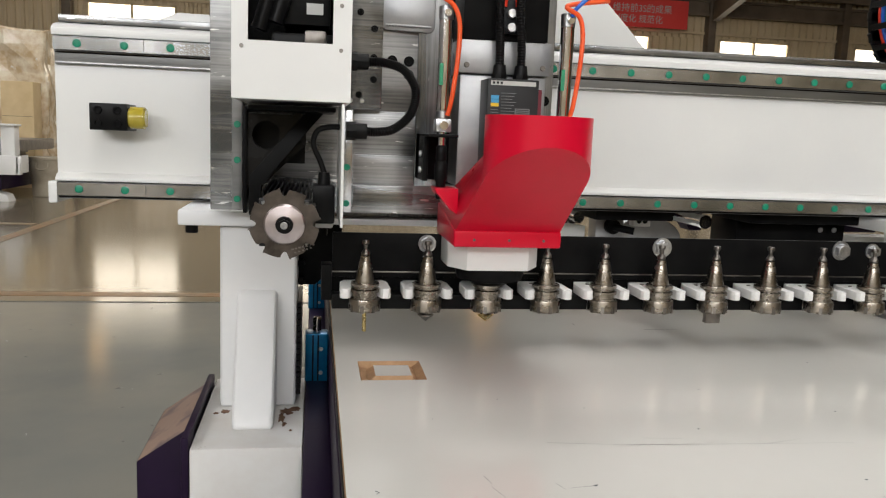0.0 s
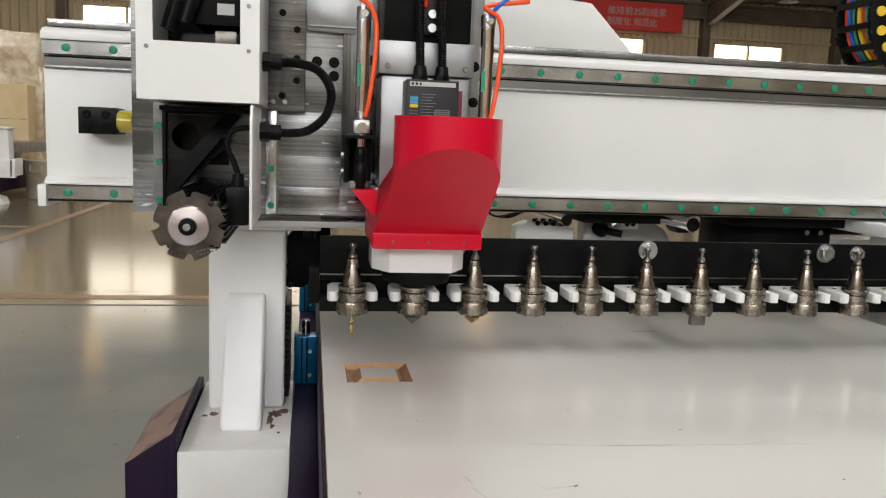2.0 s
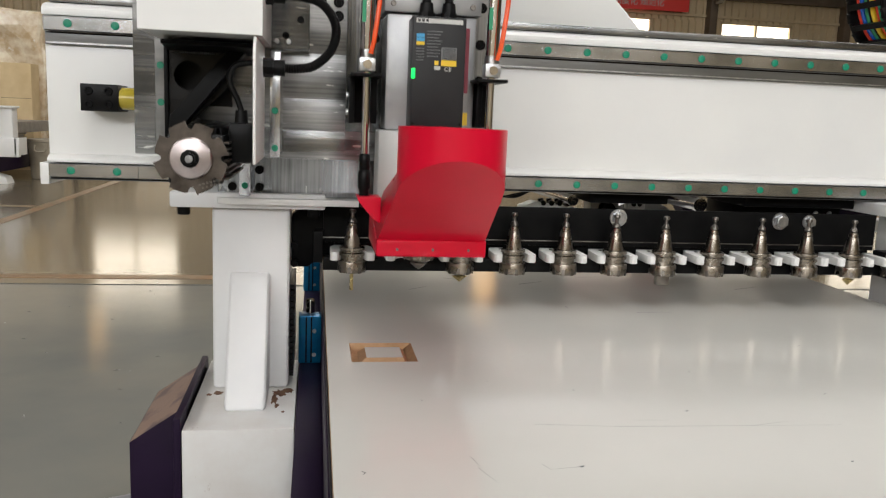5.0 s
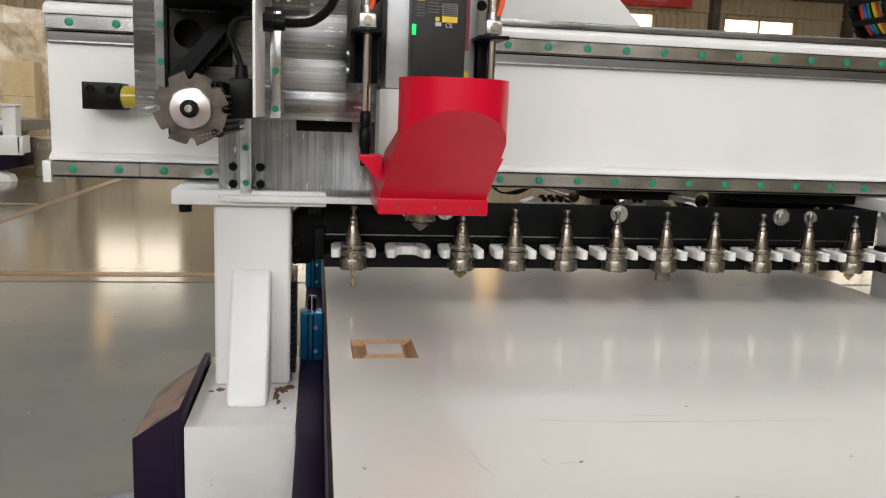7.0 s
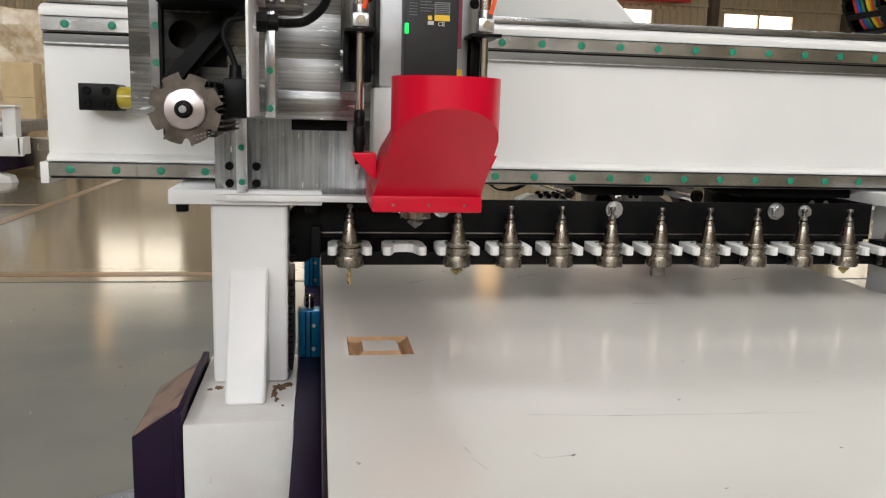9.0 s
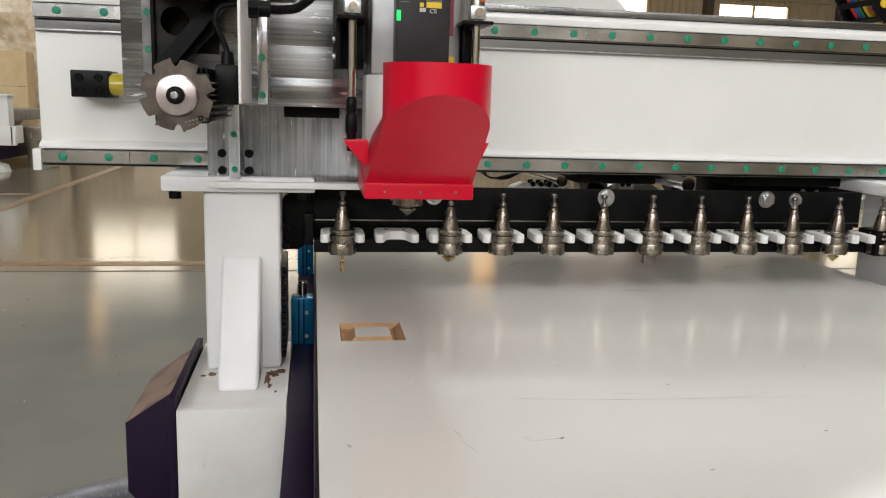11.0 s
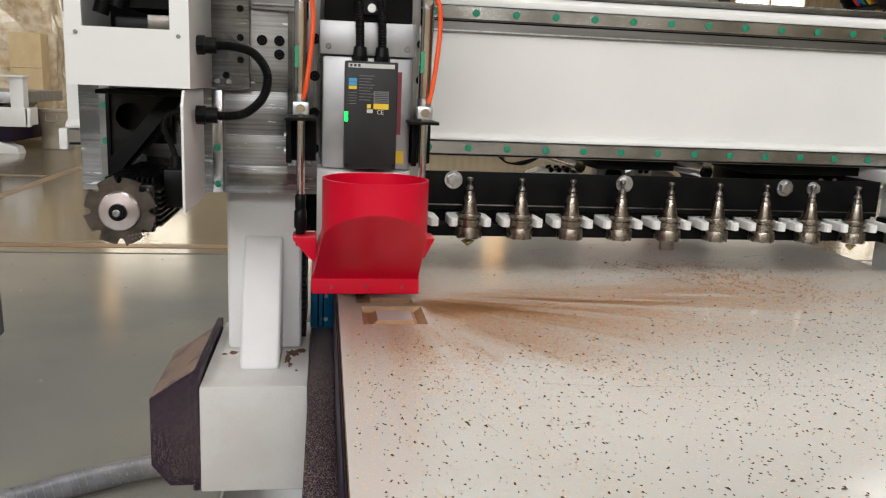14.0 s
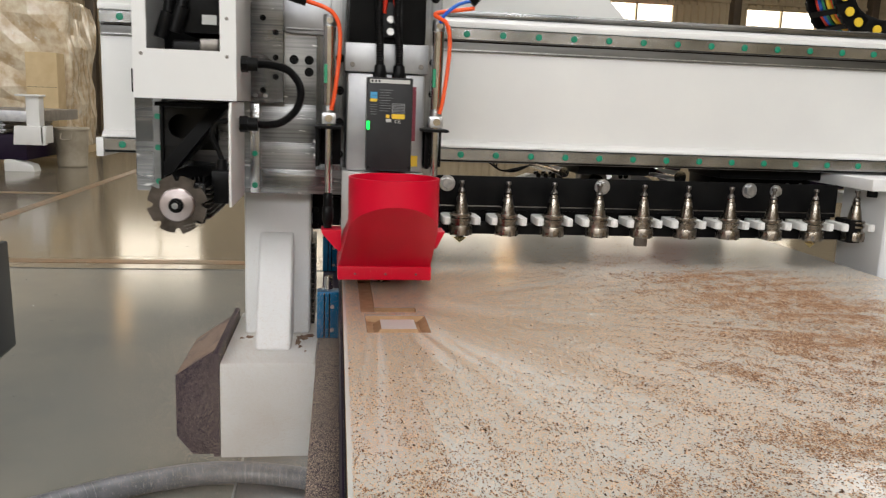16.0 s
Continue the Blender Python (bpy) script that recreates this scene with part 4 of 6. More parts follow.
part("arbor_screw", lathe(bmesh.new(), [(0.0048, 1.0256), (0.0048, 1.0242), (0.0040, 1.0236), (0.0024, 1.0236), (0.0021, 1.0250), (0.0003, 1.0250)], -0.141, 0.2335, 20, "y"), M["zinc"], motor)
part("arbor", C((-0.141, 1.0478, 0.2335), (-0.141, 1.10, 0.2335), 0.014, seg=20), M["dark_steel"], motor)
bar_marks = bmesh.new()
for k in range(5):
    box(bar_marks, -0.132 + 0.0045 * k, -0.129 + 0.0045 * k, 1.0432, 1.0436, 0.1995 + 0.0012 * k, 0.2015 + 0.0012 * k)
    box(bar_marks, -0.128 + 0.0050 * k, -0.1255 + 0.0050 * k, 1.0432, 1.0436, 0.1955 + 0.0016 * k, 0.1972 + 0.0016 * k)
part("blade_marking", bar_marks, M["dark_steel"], motor)
jb = bmesh.new()
box(jb, -0.106, -0.074, 1.15, 1.21, 0.222, 0.278, bevel=0.004)
cyl(jb, (-0.090, 1.165, 0.278), (-0.090, 1.165, 0.296), 0.0095, 0.008, seg=12)
part("junction_box", jb, M["black_plastic"], motor)
part("motor_cable", tube(bmesh.new(), [(-0.090, 1.165, 0.295), (-0.096, 1.165, 0.312), (-0.106, 1.165, 0.336), (-0.100, 1.165, 0.355), (-0.082, 1.165, 0.361), (-0.066, 1.165, 0.361)], 0.0042, 10), M["black_plastic"], motor)

# white drive cover with a window, servo inside
def framed_panel(bm, x0, x1, z0, z1, hx0, hx1, hz0, hz1, y0, y1):
    """An upright panel with one rectangular opening."""
    o, n = [(x0, z0), (x1, z0), (x1, z1), (x0, z1)], [(hx0, hz0), (hx1, hz0), (hx1, hz1), (hx0, hz1)]
    v = [[bm.verts.new((x, y, z)) for x, z in ring] for y in (y0, y1) for ring in (o, n)]
    for k in range(4):
        h = (k + 1) % 4
        bm.faces.new((v[0][k], v[0][h], v[1][h], v[1][k]))
        bm.faces.new((v[2][k], v[2][h], v[3][h], v[3][k]))
        bm.faces.new((v[0][k], v[0][h], v[2][h], v[2][k]))
        bm.faces.new((v[1][k], v[1][h], v[3][h], v[3][k]))
    return bm


cover = part("drive_cover", framed_panel(bmesh.new(), -0.214, -0.057, 0.394, 0.78, -0.193, -0.082, 0.470, 0.72, 1.098, 1.104), M["white"], head, "white sheet-metal box with an open window")
part("side_panel", B(-0.214, -0.2105, 1.1042, 1.343, 0.394, 0.78, bevel=0.0006), M["white"], cover)
part("side_panel", B(-0.0605, -0.057, 1.1042, 1.3155, 0.394, 0.78, bevel=0.0006), M["white"], cover)
part("bottom_panel", B(-0.2103, -0.0607, 1.1042, 1.3155, 0.394, 0.398), M["white"], cover)
part("cover_back", B(-0.2105, -0.0605, 1.318, 1.330, 0.398, 0.78), M["black"], cover)
sv = bmesh.new()
box(sv, -0.150, -0.085, 1.16, 1.30, 0.500, 0.62, bevel=0.004)
box(sv, -0.165, -0.075, 1.15, 1.31, 0.460, 0.488, bevel=0.004)
part("servo_motor", sv, M["black_plastic"], cover)
part("servo_plate", B(-0.120, -0.090, 1.145, 1.16, 0.470, 0.492, bevel=0.003), M["dark_steel"], cover)
for x, z0, z1 in ((-0.182, 0.49, 0.60), (-0.160, 0.50, 0.66)):
    cn = bmesh.new()
    cyl(cn, (x, 1.15, z0), (x + 0.012, 1.15, z0 + 0.04), 0.011, seg=14)
    cyl(cn, (x + 0.012, 1.15, z0 + 0.04), (x + 0.018, 1.16, z1), 0.008, seg=14)
    part("connector", cn, M["black_plastic"], cover)
part("servo_label", B(-0.118, -0.095, 1.1585, 1.1597, 0.515, 0.53), M["label_white"], cover)
for x, z in ((-0.201, 0.462), (-0.071, 0.462), (-0.071, 0.52), (-0.203, 0.56)):
    part("cover_screw", C((x, 1.098, z), (x, 1.0965, z), 0.0028, seg=12), M["dark_steel"], cover)
for z in (0.455, 0.3565):
    hg = bmesh.new()
    cyl(hg, (-0.060, 1.165, z), (-0.046, 1.165, z), 0.0135, seg=8)
    cyl(hg, (-0.046, 1.165, z), (-0.030, 1.165, z), 0.0115, seg=16)
    part("hose_gland", hg, M["black_plastic"], head)

part("corrugated_hose", tube(bmesh.new(), [(-0.036, 1.165, 0.455), (-0.008, 1.165, 0.455), (0.022, 1.168, 0.446), (0.040, 1.17, 0.418), (0.034, 1.17, 0.385), (0.010, 1.168, 0.362), (-0.014, 1.165, 0.3565), (-0.034, 1.165, 0.3565)], 0.0070, 14, 0.0010, 0.0030, 12), M["black_plastic"], head, "black corrugated conduit")

# spindle: housing, collar, black upper part, nose
sp = bmesh.new()
box(sp, 0.119, 0.260, 1.255, 1.352, 0.275, 0.452, bevel=0.005)
spindle = part("spindle_housing", sp, M["servo_grey"], head)
part("collar", B(0.114, 0.265, 1.248, 1.352, 0.4535, 0.505, bevel=0.003), M["servo_grey"], spindle)
for x in (0.128, 0.251):
    part("collar_screw", socket_bolt(bmesh.new(), x, 1.2478, 0.466, 0.0045, 0.0025), M["dark_steel"], spindle)
part("upper_housing", B(0.121, 0.258, 1.250, 1.352, 0.506, 0.95, bevel=0.003), M["black"], spindle)
part("connector_plate", B(0.172, 0.215, 1.238, 1.250, 0.515, 0.575, bevel=0.002), M["grey_plastic"], spindle)
rp = bmesh.new()
for x in (0.182, 0.203):
    cyl(rp, (x, 1.236, 0.585), (x, 1.236, 0.555), 0.007, 0.0035, seg=14)
part("air_plug", rp, M["red_plug"], spindle)
ap = bmesh.new()
for z in (0.524, 0.545):
    cyl(ap, (0.193, 1.238, z), (0.193, 1.228, z), 0.0065, seg=18)
part("air_fitting", ap, M["zinc"], spindle)
nose = bmesh.new()
prism(nose, [(0.112, 1.262), (0.137, 1.222), (0.238, 1.222), (0.263, 1.262), (0.263, 1.352), (0.112, 1.352)], 0.1435, 0.274, "z", bevel=0.0025)
part("nose_housing", nose, M["white"], spindle)
part("nose_ring", lathe(bmesh.new(), [(0.058, 0.1425), (0.058, 0.134), (0.054, 0.122), (0.034, 0.1175), (0.027, 0.1115), (0.010, 0.1115)], 0.188, 1.284, 40), M["black"], spindle)
dv = bmesh.new()
box(dv, 0.1535, 0.2335, 1.200, 1.256, 0.281, 0.444, bevel=0.002)
drive = part("spindle_drive", dv, M["drive_case"], head, "dark grey drive case with printed labels")
LY = 1.1994
for x0, x1, z0, z1, m in ((0.158, 0.228, 0.434, 0.4405, "label_white"), (0.159, 0.171, 0.4130, 0.4185, "label_blue"), (0.159, 0.171, 0.4075, 0.4125, "label_blue"), (0.159, 0.171, 0.4020, 0.4070, "yellow"),
                          (0.197, 0.220, 0.3730, 0.3815, "yellow"), (0.197, 0.220, 0.3825, 0.4000, "print"), (0.187, 0.196, 0.3670, 0.3725, "label_white"), (0.187, 0.193, 0.3740, 0.3800, "yellow")):
    part("label_field", B(x0, x1, LY - 0.0006, LY + 0.001, z0, z1), M[m], drive)
for k in range(9):
    part("print_line", B(0.175, 0.192 + 0.003 * (k % 3), LY - 0.0005, LY + 0.001, 0.386 + 0.0045 * k, 0.3868 + 0.0045 * k), M["print"], drive)
for k in range(5):
    part("print_line", B(0.159, 0.171, LY - 0.0005, LY + 0.001, 0.380 + 0.0042 * k, 0.3807 + 0.0042 * k), M["print"], drive)
for k in range(6):
    part("print_bar", B(0.1985, 0.2185, LY - 0.0010, LY, 0.3838 + 0.0027 * k, 0.3848 + 0.0027 * k), M["grey_plastic"], drive)
for k, x in enumerate((0.1605, 0.1665, 0.1725)):
    part("print_bar", B(x, x + 0.0035, LY - 0.0010, LY, 0.4355, 0.4392), M["grey_plastic"], drive)
writing("CE", 0.009, 0.202, LY - 0.0006, 0.3655, M["label_white"], drive)
part("side_warning_strip", B(0.2336, 0.2400, 1.206, 1.216, 0.335, 0.430), M["label_red"], drive, "dark red printed strip")
part("status_light", B(0.1530, 0.1585, 1.1987, 1.205, 0.353, 0.368, bevel=0.0008), M["led"], drive, "lit green status light")
part("yellow_tag", B(0.2345, 0.2500, 1.2515, 1.2548, 0.286, 0.306), M["yellow"], spindle)
for x in (0.1575, 0.2295):
    part("drive_screw", socket_bolt(bmesh.new(), x, 1.1998, 0.287, 0.0025, 0.0015), M["black"], drive)
for x, xt in ((0.176, 0.172), (0.210, 0.204)):
    g_ = bmesh.new()
    cyl(g_, (x, 1.226, 0.444), (x, 1.226, 0.452), 0.0125, seg=8)
    cyl(g_, (x, 1.226, 0.452), (x, 1.226, 0.466), 0.011, 0.0095, seg=16)
    part("cable_gland", g_, M["black_plastic"], drive)
    part("drive_cable", tube(bmesh.new(), [(x, 1.226, 0.464), (x - 0.001, 1.226, 0.50), (xt, 1.224, 0.55), (xt + 0.002, 1.225, 0.62), (xt, 1.235, 0.75)], 0.0072, 12, 0.0010, 0.004, 8), M["black_plastic"], drive, "black corrugated cable")

# the two air cylinders that carry the hood
for s, cx in ((0, 0.0875), (1, 0.2765)):
    ac = bmesh.new()
    cyl(ac, (cx, 1.21, 0.392), (cx, 1.21, 0.526), 0.0105, seg=24)
    cylinder = part("air_cylinder", ac, M["chrome"], head, "slim chrome air cylinder")
    part("end_cap", C((cx, 1.21, 0.392), (cx, 1.21, 0.380), 0.0112, seg=24, bevel=0.001), M["zinc"], cylinder)
    part("end_cap", C((cx, 1.21, 0.526), (cx, 1.21, 0.546), 0.0112, seg=24, bevel=0.001), M["zinc"], cylinder)
    part("clevis", B(cx - 0.012, cx + 0.012, 1.198, 1.222, 0.360, 0.380, bevel=0.002), M["zinc"], cylinder)
    part("fitting", C((cx, 1.198, 0.370), (cx, 1.192, 0.370), 0.0065, seg=18, bevel=0.001), M["chrome"], cylinder)
    part("fitting", C((cx, 1.20, 0.535), (cx, 1.192, 0.535), 0.0055, seg=18, bevel=0.001), M["chrome"], cylinder)
    part("size_sticker", B(cx - 0.009, cx - 0.0035, 1.1992, 1.2015, 0.430, 0.462), M["label_green"], cylinder)
    bk = bmesh.new()
    box(bk, cx - 0.024, cx + 0.022, 1.188, 1.30, 0.352, 0.357, bevel=0.001)
    box(bk, cx - 0.024 if s == 0 else cx - 0.014, cx - 0.016 if s == 0 else cx - 0.006, 1.24, 1.335, 0.283, 0.357, bevel=0.001)
    box(bk, cx - 0.024, cx + 0.022, 1.290, 1.340, 0.283, 0.357, bevel=0.001)
    part("cylinder_bracket", bk, M["black"], head)
    bs = bmesh.new()
    for z in (0.300, 0.325):
        cyl(bs, (cx - 0.024, 1.262, z), (cx - 0.028, 1.262, z), 0.005, seg=12)
    part("bracket_screws", bs, M["zinc"], head)
    part("air_tube", tube(bmesh.new(), [(cx + 0.004, 1.192, 0.385), (cx + 0.009, 1.188, 0.41), (cx + 0.016, 1.188, 0.47), (cx + 0.017, 1.188, 0.515), (cx + 0.010, 1.188, 0.540), (cx - 0.008, 1.19, 0.555), (cx - 0.05 + 0.11 * s, 1.20, 0.568)], 0.0036, 10), M["orange"], head, "bright orange air tube")
    if s == 1:
        part("air_tube", tube(bmesh.new(), [(cx, 1.192, 0.540), (cx + 0.006, 1.189, 0.552), (cx + 0.03, 1.195, 0.572), (cx + 0.06, 1.20, 0.582)], 0.0032, 10), M["blue_tube"], head, "blue air tube")
    x2 = cx + (0.10 if s else -0.11)
    part("tube_conduit", tube(bmesh.new(), [(cx - 0.040 + 0.095 * s, 1.20, 0.564 + 0.012 * s), (cx - 0.075 + 0.15 * s, 1.20, 0.574 + 0.025 * s), (x2, 1.21, 0.586 + 0.04 * s), (x2 + (-0.03 if not s else 0.03), 1.22, 0.61 + 0.05 * s)], 0.0085, 12, 0.0014, 0.0042, 8), M["black_plastic"], head)

# hood: open duct on top, sloping face, square base
def hood_mesh():
    bm = bmesh.new()
    cx, cy, r = 0.1940, 1.051, 0.0728
    zt, y0, z0 = 0.3850, 1.1735, 0.2135
    slope = (0.345 - z0) / (y0 - (cy - r))
    n = 48
    ring1, ring2, ring3 = [], [], []
    bx0, bx1, by1, zb = 0.1075, 0.2715, 1.345, 0.242
    for k in range(n):
        a = math.pi + 2 * math.pi * k / n
        c_, s_ = math.cos(a), math.sin(a)
        x, y = cx + r * c_, cy + r * s_
        if s_ <= 1e-6:
            ring2.append((x, y, z0 + (y0 - y) * slope))
            ring1.append((bx0 + (bx1 - bx0) * (c_ + 1) / 2, y0, z0))
        else:
            ring2.append((x, y, z0 + (y0 - cy) * slope + 0.066 * s_))
            u = (k - n / 2) / (n / 2)      # walks up the far side, across and back
            if u < 0.3:
                ring1.append((bx1, y0 + (by1 - y0) * u / 0.3, z0 + (zb - z0) * u / 0.3))
            elif u < 0.7:
                ring1.append((bx1 - (bx1 - bx0) * (u - 0.3) / 0.4, by1, zb))
            else:
                ring1.append((bx0, by1 - (by1 - y0) * (u - 0.7) / 0.3, zb - (zb - z0) * (u - 0.7) / 0.3))
        ring3.append((x, y, zt))
    def inward(ring, d):
        return [(cx + (x - cx) * (r - d) / r, cy + (y - cy) * (r - d) / r, z) for x, y, z in ring]
    rings = [[bm.verts.new(p) for p in ring] for ring in (ring1, ring2, ring3, inward(ring3, 0.003), inward(ring2, 0.003))]
    for a, b in zip(rings, rings[1:]):
        for k in range(n):
            bm.faces.new((a[k], a[(k + 1) % n], b[(k + 1) % n], b[k]))
    return bm


hood = part("dust_hood", hood_mesh(), M["red"], head, "glossy red dust hood with a round open outlet")
bb = bmesh.new()
outer = [(1.1710, 0.1885), (1.345, 0.1885), (1.345, 0.2425), (1.180, 0.2145), (1.1710, 0.2145)]
prism(bb, outer, 0.1055, 0.2738, "x", bevel=0.004, seg=3)
base = part("hood_base", bb, M["red"], hood)
for x in (0.137, 0.1915, 0.246):
    part("hood_screw", C((x, 1.1712, 0.2000), (x, 1.1702, 0.2000), 0.0022, seg=12), M["dark_steel"], hood)
for s, x0, x1 in ((0, 0.072, 0.112), (1, 0.272, 0.298)):
    er = bmesh.new()
    if s == 0:
        prism(er, [(x0 + 0.004, 0.276), (x1, 0.276), (x1, 0.236), (x1 - 0.012, 0.244), (x0 + 0.006, 0.270)], 1.185, 1.235, "y", bevel=0.001)
    else:
        prism(er, [(x0, 0.276), (x1, 0.276), (x0 + 0.012, 0.246), (x0, 0.240)], 1.185, 1.235, "y", bevel=0.001)
    part("hood_ear", er, M["red"], hood)
    cx = 0.0875 if s == 0 else 0.2765
    rd = bmesh.new()
    cyl(rd, (cx, 1.21, 0.335), (cx, 1.21, 0.50), 0.0062, seg=20)
    part("piston_rod", rd, M["chrome"], hood, "polished piston rod")
    kn = bmesh.new()
    lathe(kn, [(0.0065, 0.340), (0.0085, 0.336), (0.0085, 0.318), (0.0075, 0.316), (0.0098, 0.312), (0.0098, 0.288), (0.0075, 0.284), (0.0075, 0.2765)], cx, 1.21, 20)
    part("rod_joint", kn, M["black_plastic"], hood)
    part("ear_nut", C((cx, 1.21, 0.275), (cx, 1.21, 0.258), 0.008, seg=6), M["black"], hood)

# ---- tool rack with its tool holders ----
rack = empty("tool_rack", "black steel tool rack bar with white plastic forks", "tool rack")
rk = bmesh.new()
box(rk, 0.030, 1.190, 1.506, 1.512, 0.112, 0.188, bevel=0.001)
part("back_bar", rk, M["black"], rack)
# lighter steel strip paints the highlight on the bar's flange edge
part("lip_highlight", B(0.030, 1.190, 1.5035, 1.5058, 0.1205, 0.1228, bevel=0.0006), M["dark_steel"], rack)
part("fork_bar", B(0.030, 1.190, 1.474, 1.5055, 0.064, 0.0885, bevel=0.002), M["black"], rack)
# black strip added behind the gap under the back bar to keep it dark
part("gap_shade_strip", B(0.030, 1.190, 1.5225, 1.5260, 0.060, 0.1115), M["black"], rack)
part("end_plate", B(1.186, 1.215, 1.44, 1.50, 0.062, 0.115, bevel=0.002), M["black"], rack)
part("end_plate", B(0.012, 0.0295, 1.49, 1.53, 0.075, 0.135, bevel=0.002), M["black"], rack)
for x, r in ((0.262, 0.0145), (0.615, 0.0145), (0.968, 0.0145), (0.190, 0.0125), (1.033, 0.0115)):
    part("hex_bolt", hex_bolt(bmesh.new(), x, 1.506, 0.171, r, 0.009), M["zinc"], rack)
arm = bmesh.new()
for x in (0.66, 1.02):
    box(arm, x, x + 0.05, 1.512, 1.585, 0.160, 0.172, bevel=0.002)
part("slide_arms", arm, M["black"], rack)
SPACING, TX0, TY = 0.1024, -0.0194, 1.461


def fork_mesh():
    bm = bmesh.new()
    poly = [(-0.033, 0.060), (-0.040, 0.040), (-0.041, -0.018), (-0.037, -0.024), (-0.028, -0.024), (-0.024, -0.018), (-0.0245, -0.008), (-0.019, 0.010), (-0.010, 0.0175), (0.010, 0.0175), (0.019, 0.010),
            (0.0245, -0.008), (0.024, -0.018), (0.028, -0.024), (0.037, -0.024), (0.041, -0.018), (0.040, 0.040), (0.033, 0.060)]
    prism(bm, poly, 0.0890, 0.1050, "z", bevel=0.0016)
    return bm


fm = mesh_of("fork", fork_mesh(), M["fork"])
sm = mesh_of("fork_screw", lathe(bmesh.new(), [(0.0035, 0.0), (0.0035, 0.0012), (0.0015, 0.0014), (0.0004, 0.0008)], 0, 0, 12), M["dark_steel"])
for i in range(1, 13):
    fk = new("fork", fm)
    fk.parent, fk.location = rack, (TX0 + SPACING * i, TY, 0)
    if TX0 + SPACING * i > 1.2:
        fk.location.x = TX0 + SPACING * i
    for dx in (-0.012, 0.012):
        s_ = new("fork_screw", sm)
        s_.parent, s_.location = fk, (dx * 1.4, 0.034, 0.1051)

stud_prof = [(0.0025, 0.1820), (0.0056, 0.1812), (0.0062, 0.1790), (0.0060, 0.1757), (0.0036, 0.1742), (0.0034, 0.1668), (0.0046, 0.1655), (0.0074, 0.1610), (0.0074, 0.1578), (0.0050, 0.1565)]
body_prof = [(0.0050, 0.1568), (0.0084, 0.1560), (0.0090, 0.1510), (0.0093, 0.1488), (0.0089, 0.1484), (0.0089, 0.1472), (0.0098, 0.1466), (0.0160, 0.1150), (0.0160, 0.1125), (0.0225, 0.1120), (0.0235, 0.1110),
             (0.0235, 0.1070), (0.0190, 0.1055), (0.0190, 0.1025), (0.0235, 0.1010), (0.0235, 0.0965), (0.0205, 0.0955), (0.0205, 0.0895), (0.0215, 0.0890), (0.0215, 0.0862), (0.0100, 0.0862)]
pm_ = mesh_of("pull_stud", lathe(bmesh.new(), stud_prof, 0, 0, 20), M["dark_steel"])
hm = mesh_of("holder_body", lathe(bmesh.new(), body_prof, 0, 0, 36), M["holder"])
nut_bm = bmesh.new()
prof = [(0.0215, 0.0860), (0.0250, 0.0855), (0.0255, 0.0840), (0.0255, 0.0680), (0.0235, 0.0650), (0.0120, 0.0645)]
lathe(nut_bm, prof, 0, 0, 40)
nm_ = mesh_of("collet_nut", nut_bm, M["holder"])
slm = mesh_of("nut_slot", B(0.0230, 0.0258, -0.0029, 0.0029, 0.0648, 0.0765), M["dark_steel"], False)


def tool(i, bit):
    """A taper tool holder in its fork; bit: none, shank, vee, block or gold vee."""
    words = {"shank": "nickel taper tool holder with a slender straight bit", "vee": "nickel taper tool holder with a pointed vee bit", "gold": "nickel taper tool holder with a gold vee bit",
             "block": "nickel taper tool holder with a square cutter block", "none": "nickel taper tool holder with an empty collet"}
    t = empty("tool_holder", words[bit], "tool holder", "tools in the rack")
    x = TX0 + SPACING * i
    for me in (hm, pm_, nm_):
        ob = new(me.name, me)
        ob.parent, ob.location = t, (x, TY, 0)
        ob.rotation_euler.z = 0.37 * i
    for k in range(8):
        sl = new("nut_slot", slm)
        sl.parent = ob
        sl.rotation_euler.z = 2 * math.pi * k / 8 + 0.2
    part("collet", lathe(bmesh.new(), [(0.0130, 0.0648), (0.0125, 0.0632), (0.0050, 0.0632)], x, TY, 24), M["dark_steel"], t)
    bm = bmesh.new()
    if bit == "shank":
        lathe(bm, [(0.0034, 0.064), (0.0034, 0.0300), (0.0012, 0.0285)], x, TY, 14)
        part("bit", bm, M["brass"], t)
    elif bit in ("vee", "gold"):
        lathe(bm, [(0.006, 0.064), (0.006, 0.060), (0.0135, 0.0590), (0.0135, 0.0570), (0.0008, 0.0470)], x, TY, 4 if bit == "gold" else 6)
        part("bit", bm, M["brass"] if bit == "gold" else M["dark_steel"], t)
    elif bit == "block":
        box(bm, x - 0.0135, x + 0.0135, TY - 0.006, TY + 0.006, 0.0445, 0.0635, bevel=0.001)
        part("bit", bm, M["dark_steel"], t)
    return t


BITS = {1: "shank", 2: "vee", 3: "gold", 7: "block", 11: "gold"}
tools = {i: tool(i, BITS.get(i, "none")) for i in range(1, 13)}

# ---- the hall's left side: neighbour machine, wrapped goods, bin, hose, console ----
nb = empty("neighbour_machine", "half-built router bed with a grey table and white bracket", "machine", at=(-6.2, 12.6, 0))
part("bed", B(-2.2, 1.85, -0.6, 1.4, 0.16, 0.52, bevel=0.02), M["purple"], nb)
part("table", B(-2.2, 1.95, -0.65, 1.4, 0.70, 0.86, bevel=0.01), M["servo_grey"], nb)
for k in range(5):
    part("plate", B(-2.1, 1.55 + 0.03 * (k % 2), -0.6, 1.3, 0.53 + 0.034 * k, 0.557 + 0.034 * k, bevel=0.004), M["seat"], nb)
part("slot", B(0.9, 1.02, -0.606, -0.598, 0.30, 0.36), M["label_white"], nb)
